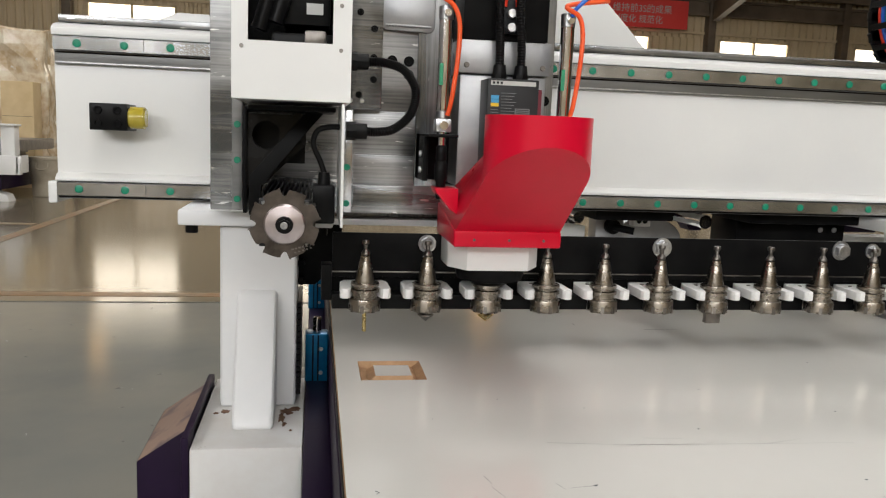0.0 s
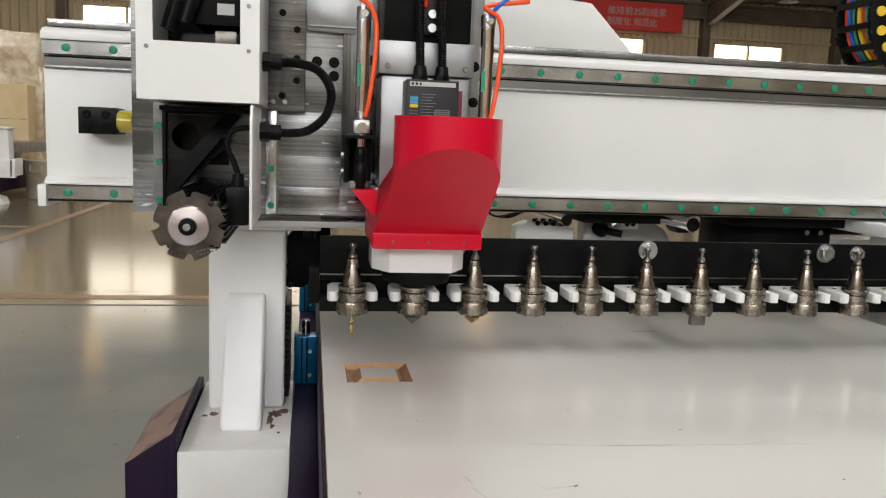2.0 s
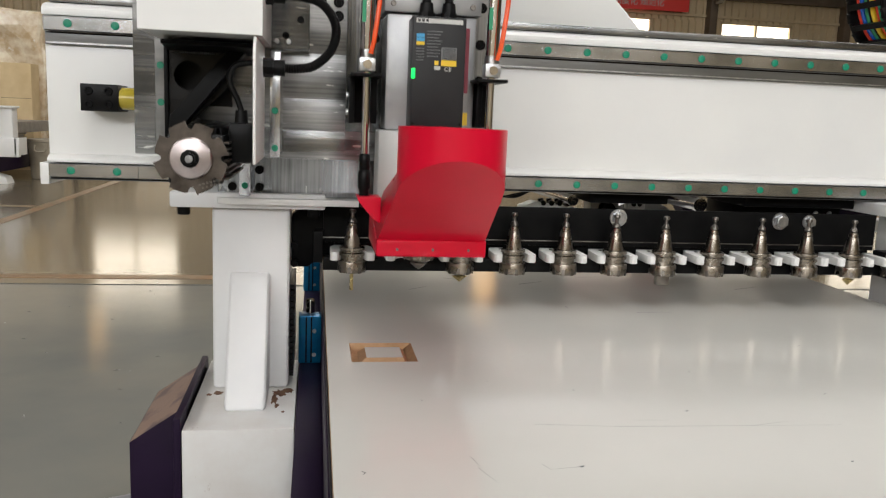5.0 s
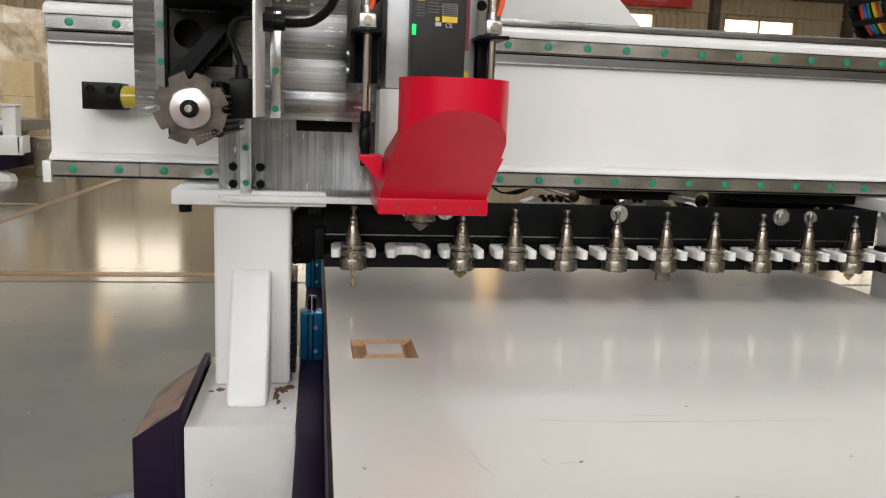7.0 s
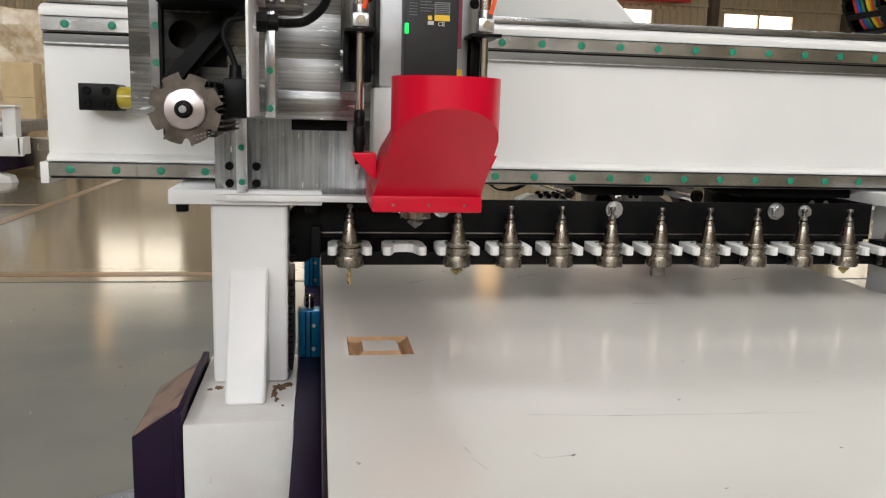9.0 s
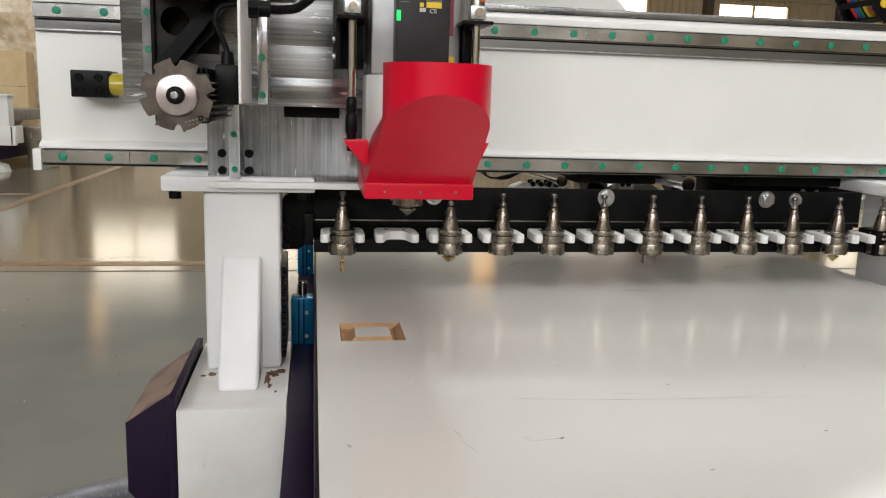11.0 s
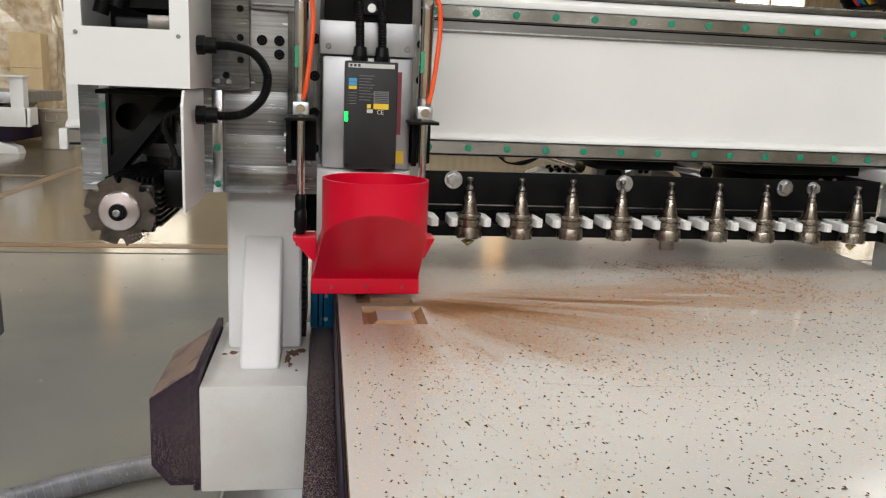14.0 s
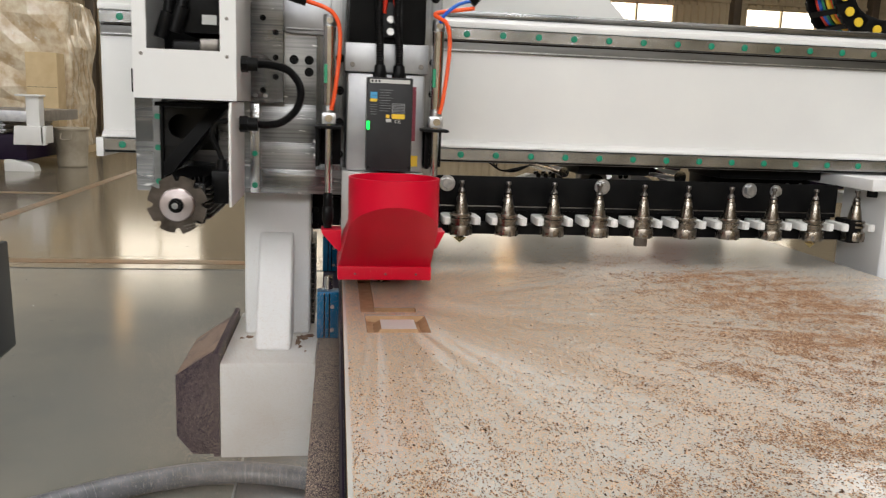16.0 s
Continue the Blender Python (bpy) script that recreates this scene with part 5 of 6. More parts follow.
for x in (1.55, -0.6):
    ft = bmesh.new()
    prism(ft, [(x, 0.0), (x + 0.42, 0.0), (x + 0.38, 0.10), (x + 0.12, 0.17), (x, 0.17)], -0.66, -0.40, "y", bevel=0.02)
    part("foot", ft, M["white"], nb)
bp = bmesh.new()
box(bp, 1.95, 2.13, -0.86, -0.66, 0.62, 1.08, bevel=0.02)
box(bp, 1.84, 2.16, -0.92, -0.66, 1.06, 1.09, bevel=0.008)
part("bracket_post", bp, M["white"], nb)
bq = bmesh.new()
prism(bq, [(1.80, 0.40), (2.22, 0.40), (2.24, 0.66), (1.82, 0.66)], -0.95, -0.86, "y", bevel=0.012)
box(bq, 2.16, 2.20, -0.95, -0.55, 0.42, 0.66, bevel=0.01)
part("bracket_foot", bq, M["white"], nb)

bin_ = empty("waste_bin", "scuffed beige plastic bin standing on the floor", "bin", at=(-4.05, 13.0, 0))
part("shell", lathe(bmesh.new(), [(0.20, 0.0), (0.215, 0.02), (0.245, 0.56), (0.262, 0.565), (0.262, 0.60), (0.247, 0.605), (0.235, 0.58), (0.205, 0.04), (0.01, 0.03)], seg=32), M["bucket"], bin_)
part("handle", tube(bmesh.new(), [(-0.08, -0.25, 0.52), (-0.075, -0.285, 0.44), (0.0, -0.295, 0.42), (0.075, -0.285, 0.44), (0.08, -0.25, 0.52)], 0.012, 8), M["bucket"], bin_)


def wrapped_load(name, label, x, y, w, d, h, seed):
    """A pallet of goods under stretch film: lumpy, drawn in here and there."""
    t = empty(name, label, "wrapped goods", "pallet loads", at=(x, y, 0))
    part("pallet", B(0, w, 0, d, 0.0, 0.14, bevel=0.01), M["carton"], t)
    bm = B(0.03, w - 0.03, 0.03, d - 0.03, 0.142, h, bevel=0.06, seg=2)
    bmesh.ops.subdivide_edges(bm, edges=bm.edges[:], cuts=9, use_grid_fill=True)
    for v in bm.verts:
        n = noise.noise_vector(Vector((v.co.x * 1.8 + seed, v.co.y * 1.8, v.co.z * 2.2)))
        m = noise.noise_vector(Vector((v.co.x * 6 + seed, v.co.y * 6, v.co.z * 7)))
        v.co += n * 0.11 + m * 0.03
        v.co.z = max(v.co.z, 0.142)
    part("stretch_film", bm, M["wrap"], t, smooth=False)
    return t


wrapped_load("wrapped_goods", "crates under crumpled clear stretch film on a pallet", -7.6, 15.2, 2.9, 1.6, 2.75, 3.1)
wrapped_load("wrapped_goods", "tall bundle under crumpled clear stretch film", -11.0, 16.0, 2.6, 1.5, 2.3, 7.7)
wrapped_load("wrapped_goods", "low load under clear film beside the wall", -3.9, 18.2, 1.5, 1.2, 1.0, 1.4)
ct = empty("carton", "tall yellowish cardboard carton beside wrapped crates", "carton", at=(-5.05, 14.45, 0.0))
part("box_body", B(-0.15, 0.36, 0, 0.4, 0, 1.78, bevel=0.015), M["carton"], ct)
part("flap_seam", B(-0.13, 0.34, -0.003, 0.0, 1.20, 1.206), M["brown"], ct)
for k, (x, y, w) in enumerate(((-3.15, 16.4, 0.55), (-2.4, 17.0, 0.4), (-2.0, 15.8, 0.5))):
    jn = empty("offcut_heap", "small heap of sheet offcuts on the floor", "scrap", "scrap heaps", at=(x, y, 0))
    bm = bmesh.new()
    prism(bm, [(0, 0), (w, 0), (w * 0.8, 0.16), (w * 0.45, 0.3), (w * 0.15, 0.2)], -0.2, 0.2, "y", bevel=0.03)
    part("heap", bm, M["wrap"], jn)

HOSE = [(-2.3, 0.9, 0.038), (-1.5, 1.5, 0.038), (-1.0, 1.92, 0.038), (-0.72, 2.12, 0.038), (-0.48, 2.24, 0.038), (-0.25, 2.27, 0.038), (0.05, 2.16, 0.038), (0.3, 1.9, 0.038)]
hose = empty("spiral_hose", "translucent grey spiral suction hose lying on the floor", "hose", at=(0, 0, 0))
part("tube", tube(bmesh.new(), HOSE, 0.0345, 20, 0.0012, 0.011, 10), M["hose"], hose)
hl, coil = spline(HOSE, 40), []
acc = 0.0
for a_, b_ in zip(hl, hl[1:]):
    d_ = b_ - a_
    u_ = Vector((-d_.y, d_.x, 0)).normalized()
    for j in range(max(1, round(d_.length / 0.0028))):
        f_ = j / max(1, round(d_.length / 0.0028))
        ang = 2 * math.pi * (acc + d_.length * f_) / 0.022
        coil.append(a_ + d_ * f_ + 0.0350 * (math.cos(ang) * u_ + math.sin(ang) * Vector((0, 0, 1))))
    acc += d_.length
part("wire_coil", tube(bmesh.new(), coil, 0.0012, 5, n=1), M["servo_grey"], hose, "pale wire coil of the hose")

con = empty("control_console", "charcoal control console with a yellow panel on a stand", "console", at=(-1.397, 2.18, 0))
cb = bmesh.new()
prism(cb, [(0.0, 0.30), (0.44, 0.37), (0.505, 0.43), (0.498, 0.735), (0.0, 0.76)], 0.0, 0.14, "y", bevel=0.006)
part("cabinet", cb, M["cab"], con)
part("panel", B(0.05, 0.482, -0.004, 0.0, 0.47, 0.70, bevel=0.002), surface("ochre_panel", (0.30, 0.21, 0.02), (0.36, 0.26, 0.04), 8, (0.5, 0.6)), con)
part("stand", B(0.1, 0.2, 0.02, 0.12, 0.0, 0.36, bevel=0.004), M["cab"], con)
part("foot", B(-0.05, 0.35, 0.0, 0.3, 0.0, 0.02, bevel=0.004), M["cab"], con)

fp = empty("floor_plate", "dark steel base plate lying on the floor by the bed", "steel plate", at=(0, 0, 0))
part("plate", B(-0.262, -0.03, 1.75, 2.46, 0.0, 0.018, bevel=0.003), M["seat"], fp)
part("edge_strip", B(-0.268, -0.2625, 1.75, 2.46, 0.0, 0.022, bevel=0.001), M["zinc"], fp)

# crumbs and scuffs of dirt on the floor
rd_ = np.random.default_rng(8)
fd = bmesh.new()
for k in range(150):
    x, y = rd_.uniform(-4.5, -0.32), rd_.uniform(1.9, 9.0)
    w, l, a_ = rd_.uniform(0.003, 0.007), rd_.uniform(0.005, 0.022), rd_.uniform(0, 3.14)
    z0 = 0.0048 if y > 5.4 else 0.0008
    vs = [fd.verts.new((x + u * l * math.cos(a_) - v * w * math.sin(a_), y + u * l * math.sin(a_) + v * w * math.cos(a_), z0)) for u, v in ((-1, -0.5), (0.6, -1), (1, 0.3), (-0.4, 1))]
    top = fd.verts.new((x, y, z0 + 0.5 * w))
    for i in range(4):
        fd.faces.new((vs[i], vs[(i + 1) % 4], top))
tagged(part("floor_debris", fd, M["joint"], smooth=False), "dark crumbs of dirt strewn over the floor", "debris", kind="stuff")

# small screw head on the bed's near edge
part("ledge_bolt", hex_bolt(bmesh.new(), 0.012, 0.72, 0.70, 0.009, 0.007), M["dark_steel"], bed)

# ---- sawdust thrown over the board, in batches that come to rest one after another ----
DX, DY = 0.10, 1.29          # the cutter's place


def vnoise(u, v, seed):
    """Smooth random values between 0 and 1 over a plane."""
    tab = np.random.default_rng(500 + seed).uniform(0, 1, (128, 128))
    i, j = np.floor(u).astype(int), np.floor(v).astype(int)
    f, g = u - i, v - j
    f, g = f * f * (3 - 2 * f), g * g * (3 - 2 * g)
    a, b, c, d = tab[i % 128, j % 128], tab[(i + 1) % 128, j % 128], tab[i % 128, (j + 1) % 128], tab[(i + 1) % 128, (j + 1) % 128]
    return a + (b - a) * f + (c - a) * g + (a - b - c + d) * f * g


def bump_at(p, x, y, rx, ry):
    return np.exp(-((p[:, 0] - x) / rx) ** 2 - ((p[:, 1] - y) / ry) ** 2)


def chip_field(n, seed, mode):
    """Places for n chips on the board. speck: all over; jet: along the first throw; bank: the far bank; fan: rays and clumps; haze, puff: fine dust round the cutter."""
    r = np.random.default_rng(seed)
    out = np.zeros((0, 2))
    while len(out) < n:
        p = np.stack([r.uniform(0.04, 1.212, 4 * n), r.uniform(0.42, 2.06, 4 * n)], 1)
        d = p - (DX, DY)
        rad = np.hypot(d[:, 0], d[:, 1])
        th = np.arctan2(d[:, 1], d[:, 0])
        ray = 0.30 * vnoise(th * 9 + 40, rad * 1.6, 1) + 0.36 * vnoise(th * 34 + 90, rad * 3, 2) + 0.34 * vnoise(th * 90 + 300, rad * 9, 3)
        lump = 0.4 * vnoise(p[:, 0] * 14, p[:, 1] * 10, 4) + 0.6 * vnoise(p[:, 0] * 60, p[:, 1] * 48, 5)
        fine = vnoise(p[:, 0] * 150, p[:, 1] * 120, 6)
        behind = np.exp(-np.clip(p[:, 1] - 1.52, 0, 2) / 0.10)
        if mode == "speck":
            w = np.clip((rad - 0.10) / 0.35, 0, 1) * (0.25 + 0.75 * np.clip((1.30 - p[:, 1]) / 0.45, 0, 1)) * behind
        elif mode == "bank":
            w = bump_at(p, 0.80, 1.42, 0.10, 0.10) + 0.5 * bump_at(p, 0.72, 1.52, 0.16, 0.04) + 0.25 * bump_at(p, 0.92, 1.30, 0.12, 0.10)
            w *= np.clip((lump - 0.36) / 0.25, 0.05, 1)
        elif mode == "jet":
            off = d[:, 1] - 0.16 * d[:, 0] + 0.10
            w = np.exp(-(off / (0.030 + 0.16 * np.clip(d[:, 0], 0, 1))) ** 2) * np.exp(-np.clip(d[:, 0] - 0.15, 0, 2) / 0.30) * (d[:, 0] > 0.02)
            w += 0.25 * bump_at(p, 0.24, 1.06, 0.20, 0.14)
            w *= np.clip((ray - 0.34) / 0.30, 0.15, 1)
        elif mode == "puff":
            w = bump_at(p, 0.34, 1.20, 0.20, 0.11) + 0.8 * bump_at(p, 0.52, 1.12, 0.22, 0.10) + 0.35 * bump_at(p, 0.14, 1.02, 0.10, 0.10)
            w *= 0.35 + 0.65 * np.clip((ray - 0.34) / 0.30, 0, 1)
        elif mode == "rays":
            w = np.clip((rad - 0.12) / 0.15, 0, 1) * np.exp(-np.clip(rad - 0.35, 0, 2) / 0.35) * np.clip((0.25 - th) / 0.2, 0, 1)
            w *= 0.22 + 0.78 * np.clip((ray - 0.38) / 0.26, 0, 1) ** 1.3
        elif mode == "haze":
            w = np.exp(-(rad / 0.52) ** 2) * 0.8 + 0.22
            w *= (0.35 + 0.65 * np.clip((ray - 0.32) / 0.30, 0, 1)) * behind
        else:
            near = np.clip((1.02 - p[:, 1]) / 0.25, 0, 1)
            ray = 0.45 * vnoise(th * 9 + 40, rad * 1.6, 1) + 0.55 * vnoise(th * 40 + 90, rad * 4, 2)
            w = np.clip((rad - 0.30) / 0.45, 0, 1) ** 1.2
            w *= np.clip((ray - 0.33) / 0.26, 0.16 + 0.34 * near, 1) * np.clip((lump - 0.30) / 0.32, 0.20, 1) * (0.5 + 0.5 * np.clip((fine - 0.3) / 0.3, 0, 1))
            w *= 1 - 0.55 * bump_at(p, 0.33, 0.86, 0.13, 0.12)
            w *= 1 + 1.5 * np.exp(-((rad - 0.80 + 0.22 * np.clip(-th, 0, 1)) / 0.15) ** 2) * (th > -0.75) * (th < 0.35)
            w *= (1 - 0.93 * np.clip((p[:, 0] - 0.92) / 0.16, 0, 1) * np.clip((p[:, 1] - 1.12) / 0.15, 0, 1)) * behind * 0.40
        w *= ~((p[:, 0] > GX0 - 0.001) & (p[:, 0] < GX1 + 0.001) & (p[:, 1] > GY0 - 0.001) & (p[:, 1] < GY1 + 0.001))
        w *= ~((p[:, 0] > KX0) & (p[:, 0] < KX1) & (p[:, 1] > 1.231) & (p[:, 1] < 1.48)) & ~((p[:, 0] > KX0) & (p[:, 0] < KX1 + 0.068) & (p[:, 1] > 1.231) & (p[:, 1] < 1.26))
        out = np.concatenate([out, p[r.uniform(0, 1, len(p)) < w]])
    return out[:n], r


def chip_batch(name, label, n, seed, mat, size, mode, flat=False):
    p, r = chip_field(n, seed, mode)
    d = p - (DX, DY)
    a = np.arctan2(d[:, 1], d[:, 0]) + r.normal(0, 0.5, n)
    ln = size * np.exp(r.normal(0, 0.35, n))
    wd = ln * r.uniform(0.5, 0.95, n)
    c, s = np.cos(a), np.sin(a)
    h = np.full(n, 0.0003) if flat else ln * r.uniform(0.15, 0.45, n)
    base = np.array([(-1, -0.6), (1, -0.5), (0.7, 0.6), (-0.8, 0.5)])
    nv = 3 if flat else 5
    v = np.zeros((n, nv, 3))
    for k in range(3 if flat else 4):
        u, w = base[k, 0] * ln / 2, base[k, 1] * wd / 2
        v[:, k, 0], v[:, k, 1], v[:, k, 2] = p[:, 0] + c * u - s * w, p[:, 1] + s * u + c * w, 0.0006 + (h if flat else 0)
    if not flat:
        v[:, 4, 0], v[:, 4, 1], v[:, 4, 2] = p[:, 0], p[:, 1], 0.0006 + h
    i = np.arange(n)[:, None] * nv
    tri = np.array([[0, 1, 2]]) if flat else np.array([[0, 1, 4], [1, 2, 4], [2, 3, 4], [3, 0, 4]])
    f = (i[:, :, None] + tri[None]).reshape(-1, 3)
    me = bpy.data.meshes.new(name)
    me.from_pydata(v.reshape(-1, 3).tolist(), [], f.tolist())
    me.materials.append(mat)
    ob = new(name, me)
    ob.location = (0, 0, ZS)
    return tagged(ob, label, "sawdust", kind="stuff")


def tinted(name, a, b):
    """Wood chips: tone varies from piece to piece."""
    mat, nt, p = nodes_of(name)
    geo = nt.nodes.new("ShaderNodeNewGeometry")
    rp = ramp(nt, geo.outputs["Random Per Island"], ((0.0, a), (1.0, b)))
    nt.links.new(rp.outputs[0], p.inputs["Base Color"])
    p.inputs["Roughness"].default_value = 0.9
    return mat


CHIP = tinted("brown_chips", (0.17, 0.085, 0.048), (0.44, 0.27, 0.165))
DUST = tinted("tan_dust", (0.68, 0.43, 0.24), (0.80, 0.59, 0.40))
TAN = tinted("brown_dust", (0.42, 0.185, 0.06), (0.60, 0.30, 0.12))
SPECK = tinted("dark_specks", (0.045, 0.035, 0.03), (0.14, 0.085, 0.055))
dust, gusts = [], []       # batch, time at which it lies, time at which it is blown off
for k, (n, t) in enumerate(((90, 12.8), (260, 13.0), (1500, 13.2), (1300, 13.5), (1500, 13.85))):
    dust.append((chip_batch("scattered_chips", "loose dark wood chips scattered over the grey board", n, 10 + k, SPECK, 0.0024, "speck"), t))
for k, (n, t) in enumerate(((500, 13.05), (800, 13.3), (900, 13.7), (1100, 14.1))):
    dust.append((chip_batch("chip_bank", "brown chips banked up across the board", n, 20 + k, CHIP, 0.0027, "bank"), t))
for k, (n, t) in enumerate(((50000, 12.75), (60000, 13.0), (36000, 13.4), (24000, 13.8))):
    gusts.append((chip_batch("dust_streak", "tan dust streak thrown across the board", n, 60 + k, TAN, 0.0015, "jet", True), t, 14.3 + 0.2 * k))
for k, (n, t) in enumerate(((44000, 14.0), (60000, 14.2))):
    gusts.append((chip_batch("dust_puff", "brown puff of fresh wood dust", n, 65 + k, TAN, 0.0015, "puff", True), t, 14.5 + 0.2 * k))
for k, (n, t) in enumerate(((80000, 14.15), (90000, 14.35))):
    gusts.append((chip_batch("dust_rays", "tan rays of wood dust fanning over the board", n, 80 + k, DUST if k else TAN, 0.0016, "rays", True), t, 14.6 + 0.7 * k))
for k, (n, t) in enumerate(((14000, 14.3), (30000, 14.45), (46000, 14.7), (50000, 15.0), (46000, 15.3), (36000, 15.7))):
    dust.append((chip_batch("wood_chips", "brown wood chips in rays and clumps on the board", n, 30 + k, CHIP, 0.0015, "fan"), t))
for k, (n, t) in enumerate(((3500, 14.4), (6000, 14.9), (6000, 15.5))):
    dust.append((chip_batch("coarse_chips", "coarse dark chips gathered far from the cutter", n, 70 + k, CHIP, 0.0025, "fan"), t))
for k, (n, t) in enumerate(((50000, 12.85), (60000, 13.2), (70000, 14.1), (130000, 14.4), (150000, 15.0))):
    dust.append((chip_batch("wood_dust", "fine tan wood dust settled over the board", n, 50 + k, DUST, 0.0019, "haze", True), t))


def dust_cloud(n, seed, lo, hi):
    """Airborne dust: fine flakes that turn every way, thinning out towards the cloud's rim."""
    r = np.random.default_rng(seed)
    c, h = (np.array(lo) + hi) / 2, (np.array(hi) - lo) / 2
    u = np.clip(r.normal(0, 0.45, (n, 3)), -1, 1)
    v = (c + u * h)[:, None, :] + r.normal(0, 0.00024, (n, 3, 3))
    me = bpy.data.meshes.new("airborne_dust")
    me.from_pydata(v.reshape(-1, 3).tolist(), [], np.arange(3 * n).reshape(-1, 3).tolist())
    me.materials.append(HAZE)
    return tagged(new("airborne_dust", me), "thin cloud of fine wood dust hanging beside the bed", "dust cloud", kind="stuff")


HAZE = tinted("airborne_dust", (0.46, 0.37, 0.29), (0.60, 0.48, 0.38))
clouds = ((dust_cloud(110000, 91, (-0.36, 0.98, -0.36), (0.05, 1.22, 0.0)), 13.1), (dust_cloud(130000, 92, (-0.22, 0.98, -0.34), (0.09, 1.30, 0.05)), 14.3), (dust_cloud(110000, 93, (-0.36, 1.0, -0.30), (0.12, 1.36, 0.10)), 14.9))


def ledge_dust(n, seed):
    """Fine dust lying along the bed's side ledge."""
    r = np.random.default_rng(seed)
    c = np.stack([r.uniform(-0.012, 0.030, n), r.uniform(0.30, 1.95, n), np.full(n, 0.6856)], 1)
    o = r.normal(0, 0.00055, (n, 3, 3)) * (1, 1, 0.15)
    me = bpy.data.meshes.new("ledge_dust")
    me.from_pydata((c[:, None, :] + o).reshape(-1, 3).tolist(), [], np.arange(3 * n).reshape(-1, 3).tolist())
    me.materials.append(HAZE)
    return tagged(new("ledge_dust", me), "brown wood dust settled along the bed's ledge", "sawdust", kind="stuff")


ledge = ((ledge_dust(42000, 95), 13.2), (ledge_dust(72000, 96), 14.3))

# ---- motion ----
G = ((0, 0), (10.5, 0), (11.0, 0), (11.5, -0.0176), (12.0, -0.0177), (12.5, -0.0051), (13.0, -0.0057), (13.5, -0.0163), (14.0, 0.0163), (14.5, 0.091), (15.0, 0.1781), (15.5, 0.1948), (16.0, 0.183))
A = ((0, 0.1024), (0.5, 0.1024), (0.7, 0.1018), (0.9, 0.089), (1.0, 0.0603), (1.2, 0.013), (1.35, 0.002), (1.5, 0), (8.0, -0.001), (11.0, -0.001), (11.25, -0.008), (11.5, -0.0295), (12.0, -0.0282), (12.5, -0.0417), (13.0, -0.1022), (13.5, -0.1239), (14.0, -0.114),
     (14.5, -0.114), (15.0, -0.1133), (15.5, -0.1228), (16.0, -0.081))
BZ = ((0, 0), (0.25, 0.004), (0.5, 0.0318), (0.7, 0.064), (0.9, 0.080), (1.0, 0.0802), (1.2, 0.078), (1.5, 0.0387), (1.8, 0.008), (2.0, 0), (4.3, 0), (4.7, 0.02), (5.4, 0.105), (5.8, 0.1168), (11.0, 0.1168), (11.35, 0.1168), (11.5, 0.1053), (11.75, 0.035), (12.0, -0.0422), (12.2, -0.058),
      (12.5, -0.0617), (13.0, -0.062), (13.5, -0.0585), (14.0, -0.0616), (15.0, -0.0616), (15.5, -0.0585), (16.0, -0.0616))
RK = ((0, -0.177), (2.5, -0.177), (2.65, -0.160), (3.0, -0.075), (3.35, -0.012), (3.5, -0.002), (3.7, 0), (16, 0))
HD = ((0, 0), (3.5, 0), (3.6, -0.02), (3.75, -0.098), (3.85, -0.101), (16, -0.101))


def at(curve, t):
    for (t0, v0), (t1, v1) in zip(curve, curve[1:]):
        if t <= t1:
            return v0 + (v1 - v0) * (t - t0) / (t1 - t0)
    return curve[-1][1]


def rows_of(fn, *curves):
    ts = sorted({0.0, 16.0, *(float(p[0]) for c in curves for p in c)})
    return [(t, fn(t)) for t in ts]


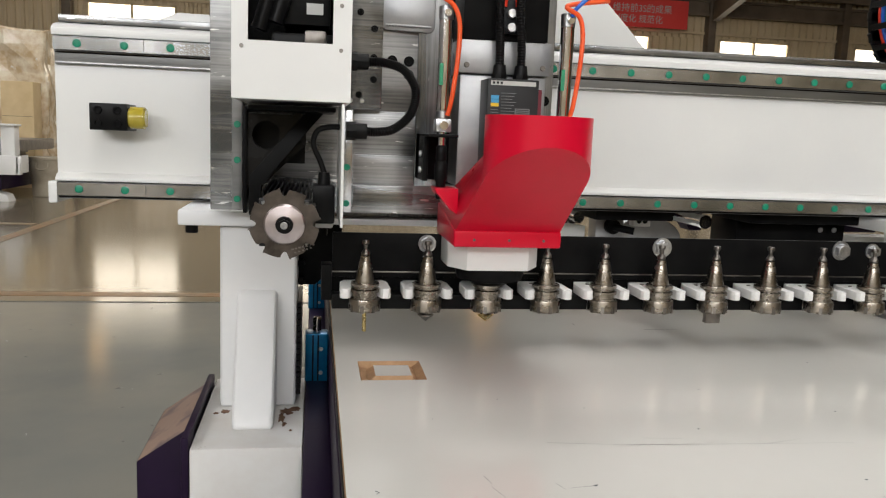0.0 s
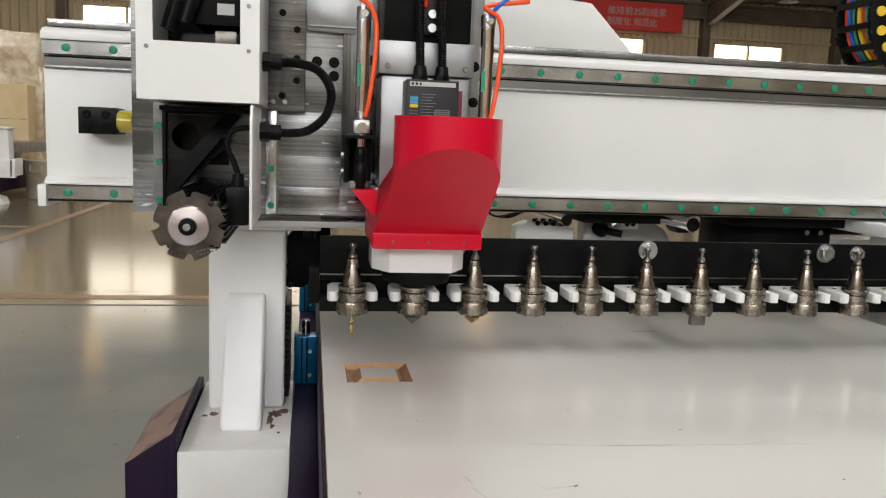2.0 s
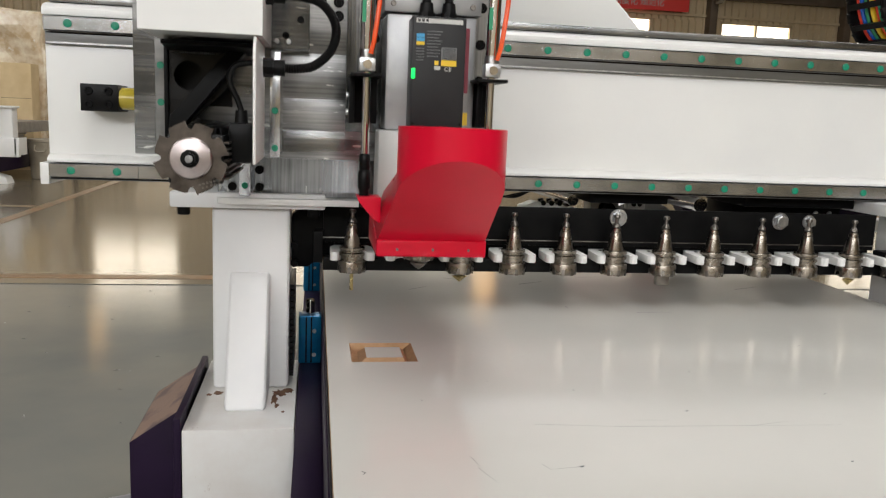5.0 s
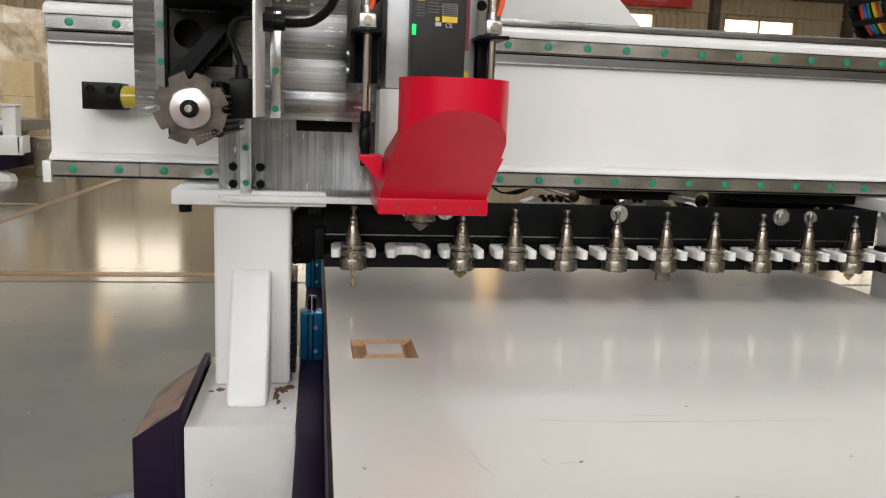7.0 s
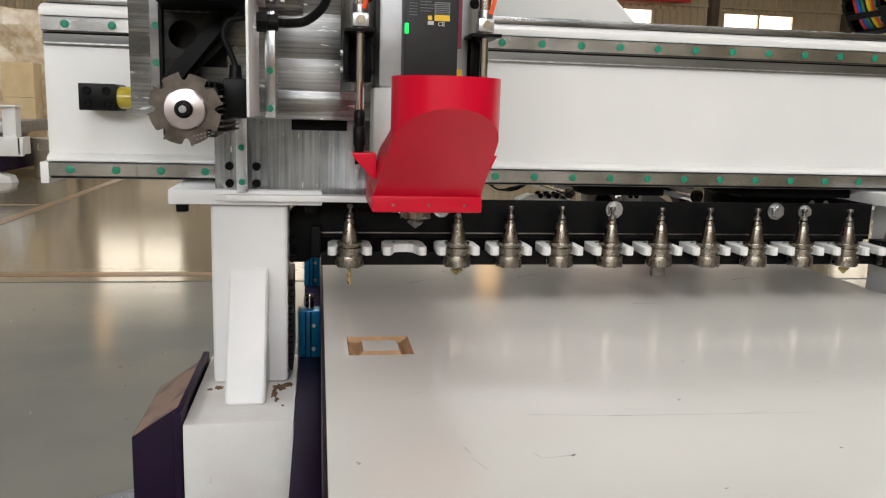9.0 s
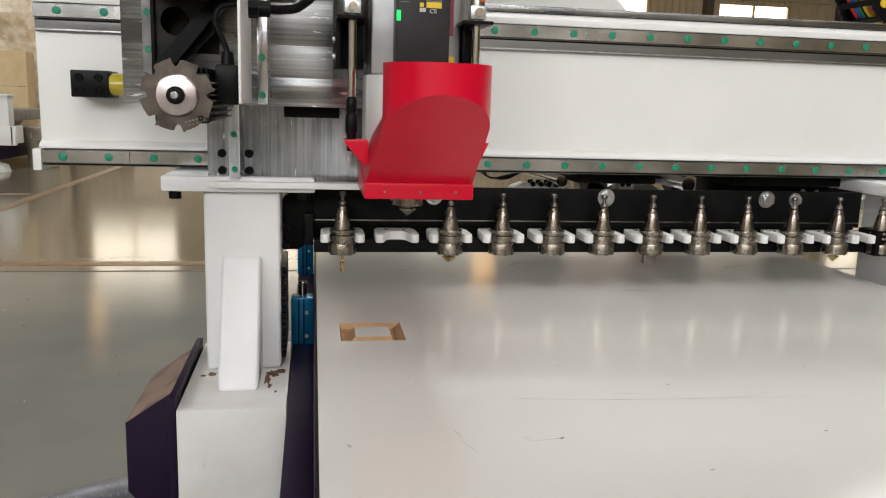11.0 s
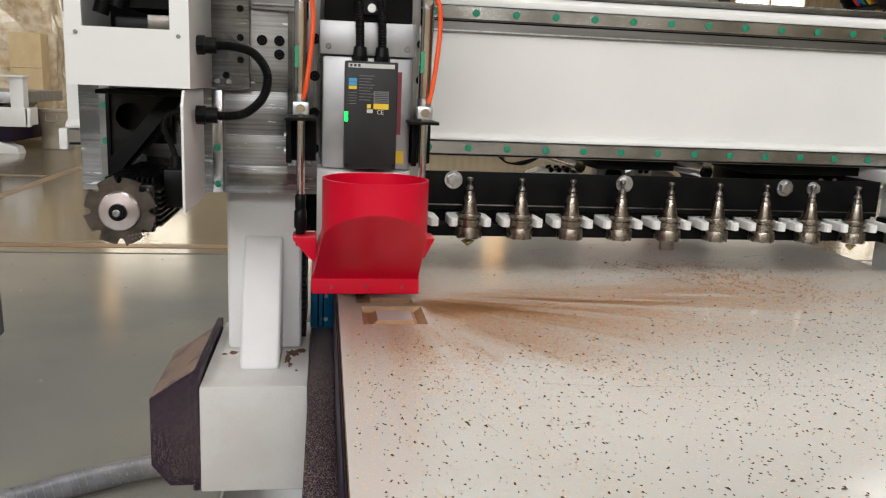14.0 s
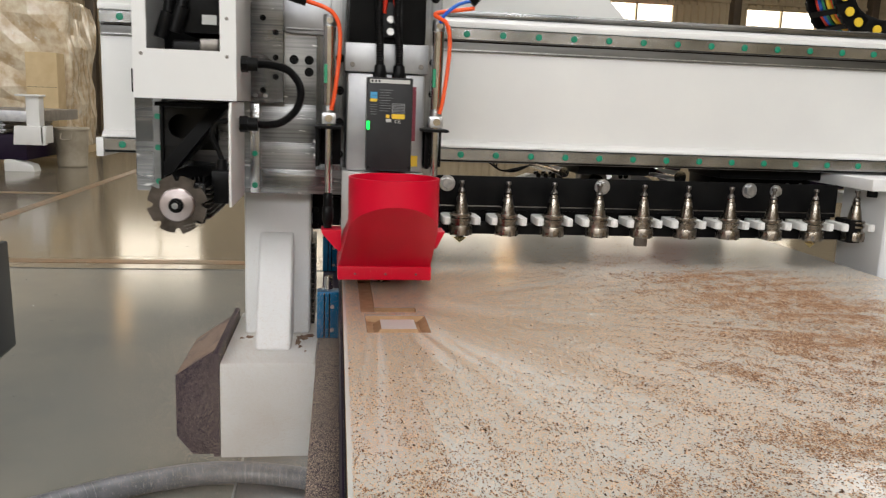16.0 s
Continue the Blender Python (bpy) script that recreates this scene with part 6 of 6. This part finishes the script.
def motions():
    walk(gantry, rows_of(lambda t: pose(0, at(G, t), ZS), G))
    walk(carriage, rows_of(lambda t: pose(at(A, t), at(G, t), ZS), G, A))
    walk(chain, rows_of(lambda t: pose(at(A, t) / 2, at(G, t), ZS), G, A))
    walk(head, rows_of(lambda t: pose(at(A, t), at(G, t), ZS + at(BZ, t)), G, A, BZ))
    walk(hood, rows_of(lambda t: pose(0, 0, at(HD, t)), HD))
    walk(rack, rows_of(lambda t: pose(0, at(G, t) + at(RK, t), ZS), G, RK))
    for i, ob in tools.items():
        if i == 2:      # taken up by the spindle
            walk(ob, rows_of(lambda t: pose(at(A, t) if t >= 2.4 else 0, at(G, t) - 0.177, ZS + (at(BZ, t) if t >= 2.4 else 0)), G, tuple(p for p in A if p[0] > 2.4) + ((2.4, 0),), tuple(p for p in BZ if p[0] > 2.4)))
        else:
            walk(ob, rows_of(lambda t: pose(0, at(G, t) + at(RK, t), ZS), G, RK))
    for ob, t in plugs:
        walk(ob, [(0.0, pose(0, 0, 0)), (t, pose(0, 0, 0)), (t + 0.1, pose(0, 0, -0.0088)), (16.2, pose(0, 0, -0.0088))])
    for ob, t in dust:
        away = pose(0, 0, ZS - 0.06)
        walk(ob, [(0.0, away), (t - 0.25, away), (t, pose(0, 0, ZS)), (16.0, pose(0, 0, ZS))])
    for ob, t, gone in gusts:       # fresh dust that the draught thins out again
        away = pose(0, 0, ZS - 0.06)
        walk(ob, [(0.0, away), (t - 0.25, away), (t, pose(0, 0, ZS)), (gone, pose(0.02, 0, ZS)), (gone + 0.5, pose(0.05, -0.02, ZS - 0.06)), (16.0, pose(0.05, -0.02, ZS - 0.06))])
    for ob, t in ledge:
        walk(ob, [(0.0, pose(0, 0, -0.01)), (t - 0.3, pose(0, 0, -0.01)), (t, pose(0, 0, 0)), (16.0, pose(0, 0, 0))])
    for ob, t in clouds:        # held inside the bed until the cutter throws them out
        inside = pose(0.62, 0, ZS - 0.14)
        walk(ob, [(0.0, inside), (t - 0.35, inside), (t, pose(0, 0, ZS)), (16.0, pose(-0.01, 0.01, ZS + 0.01))])


motions()
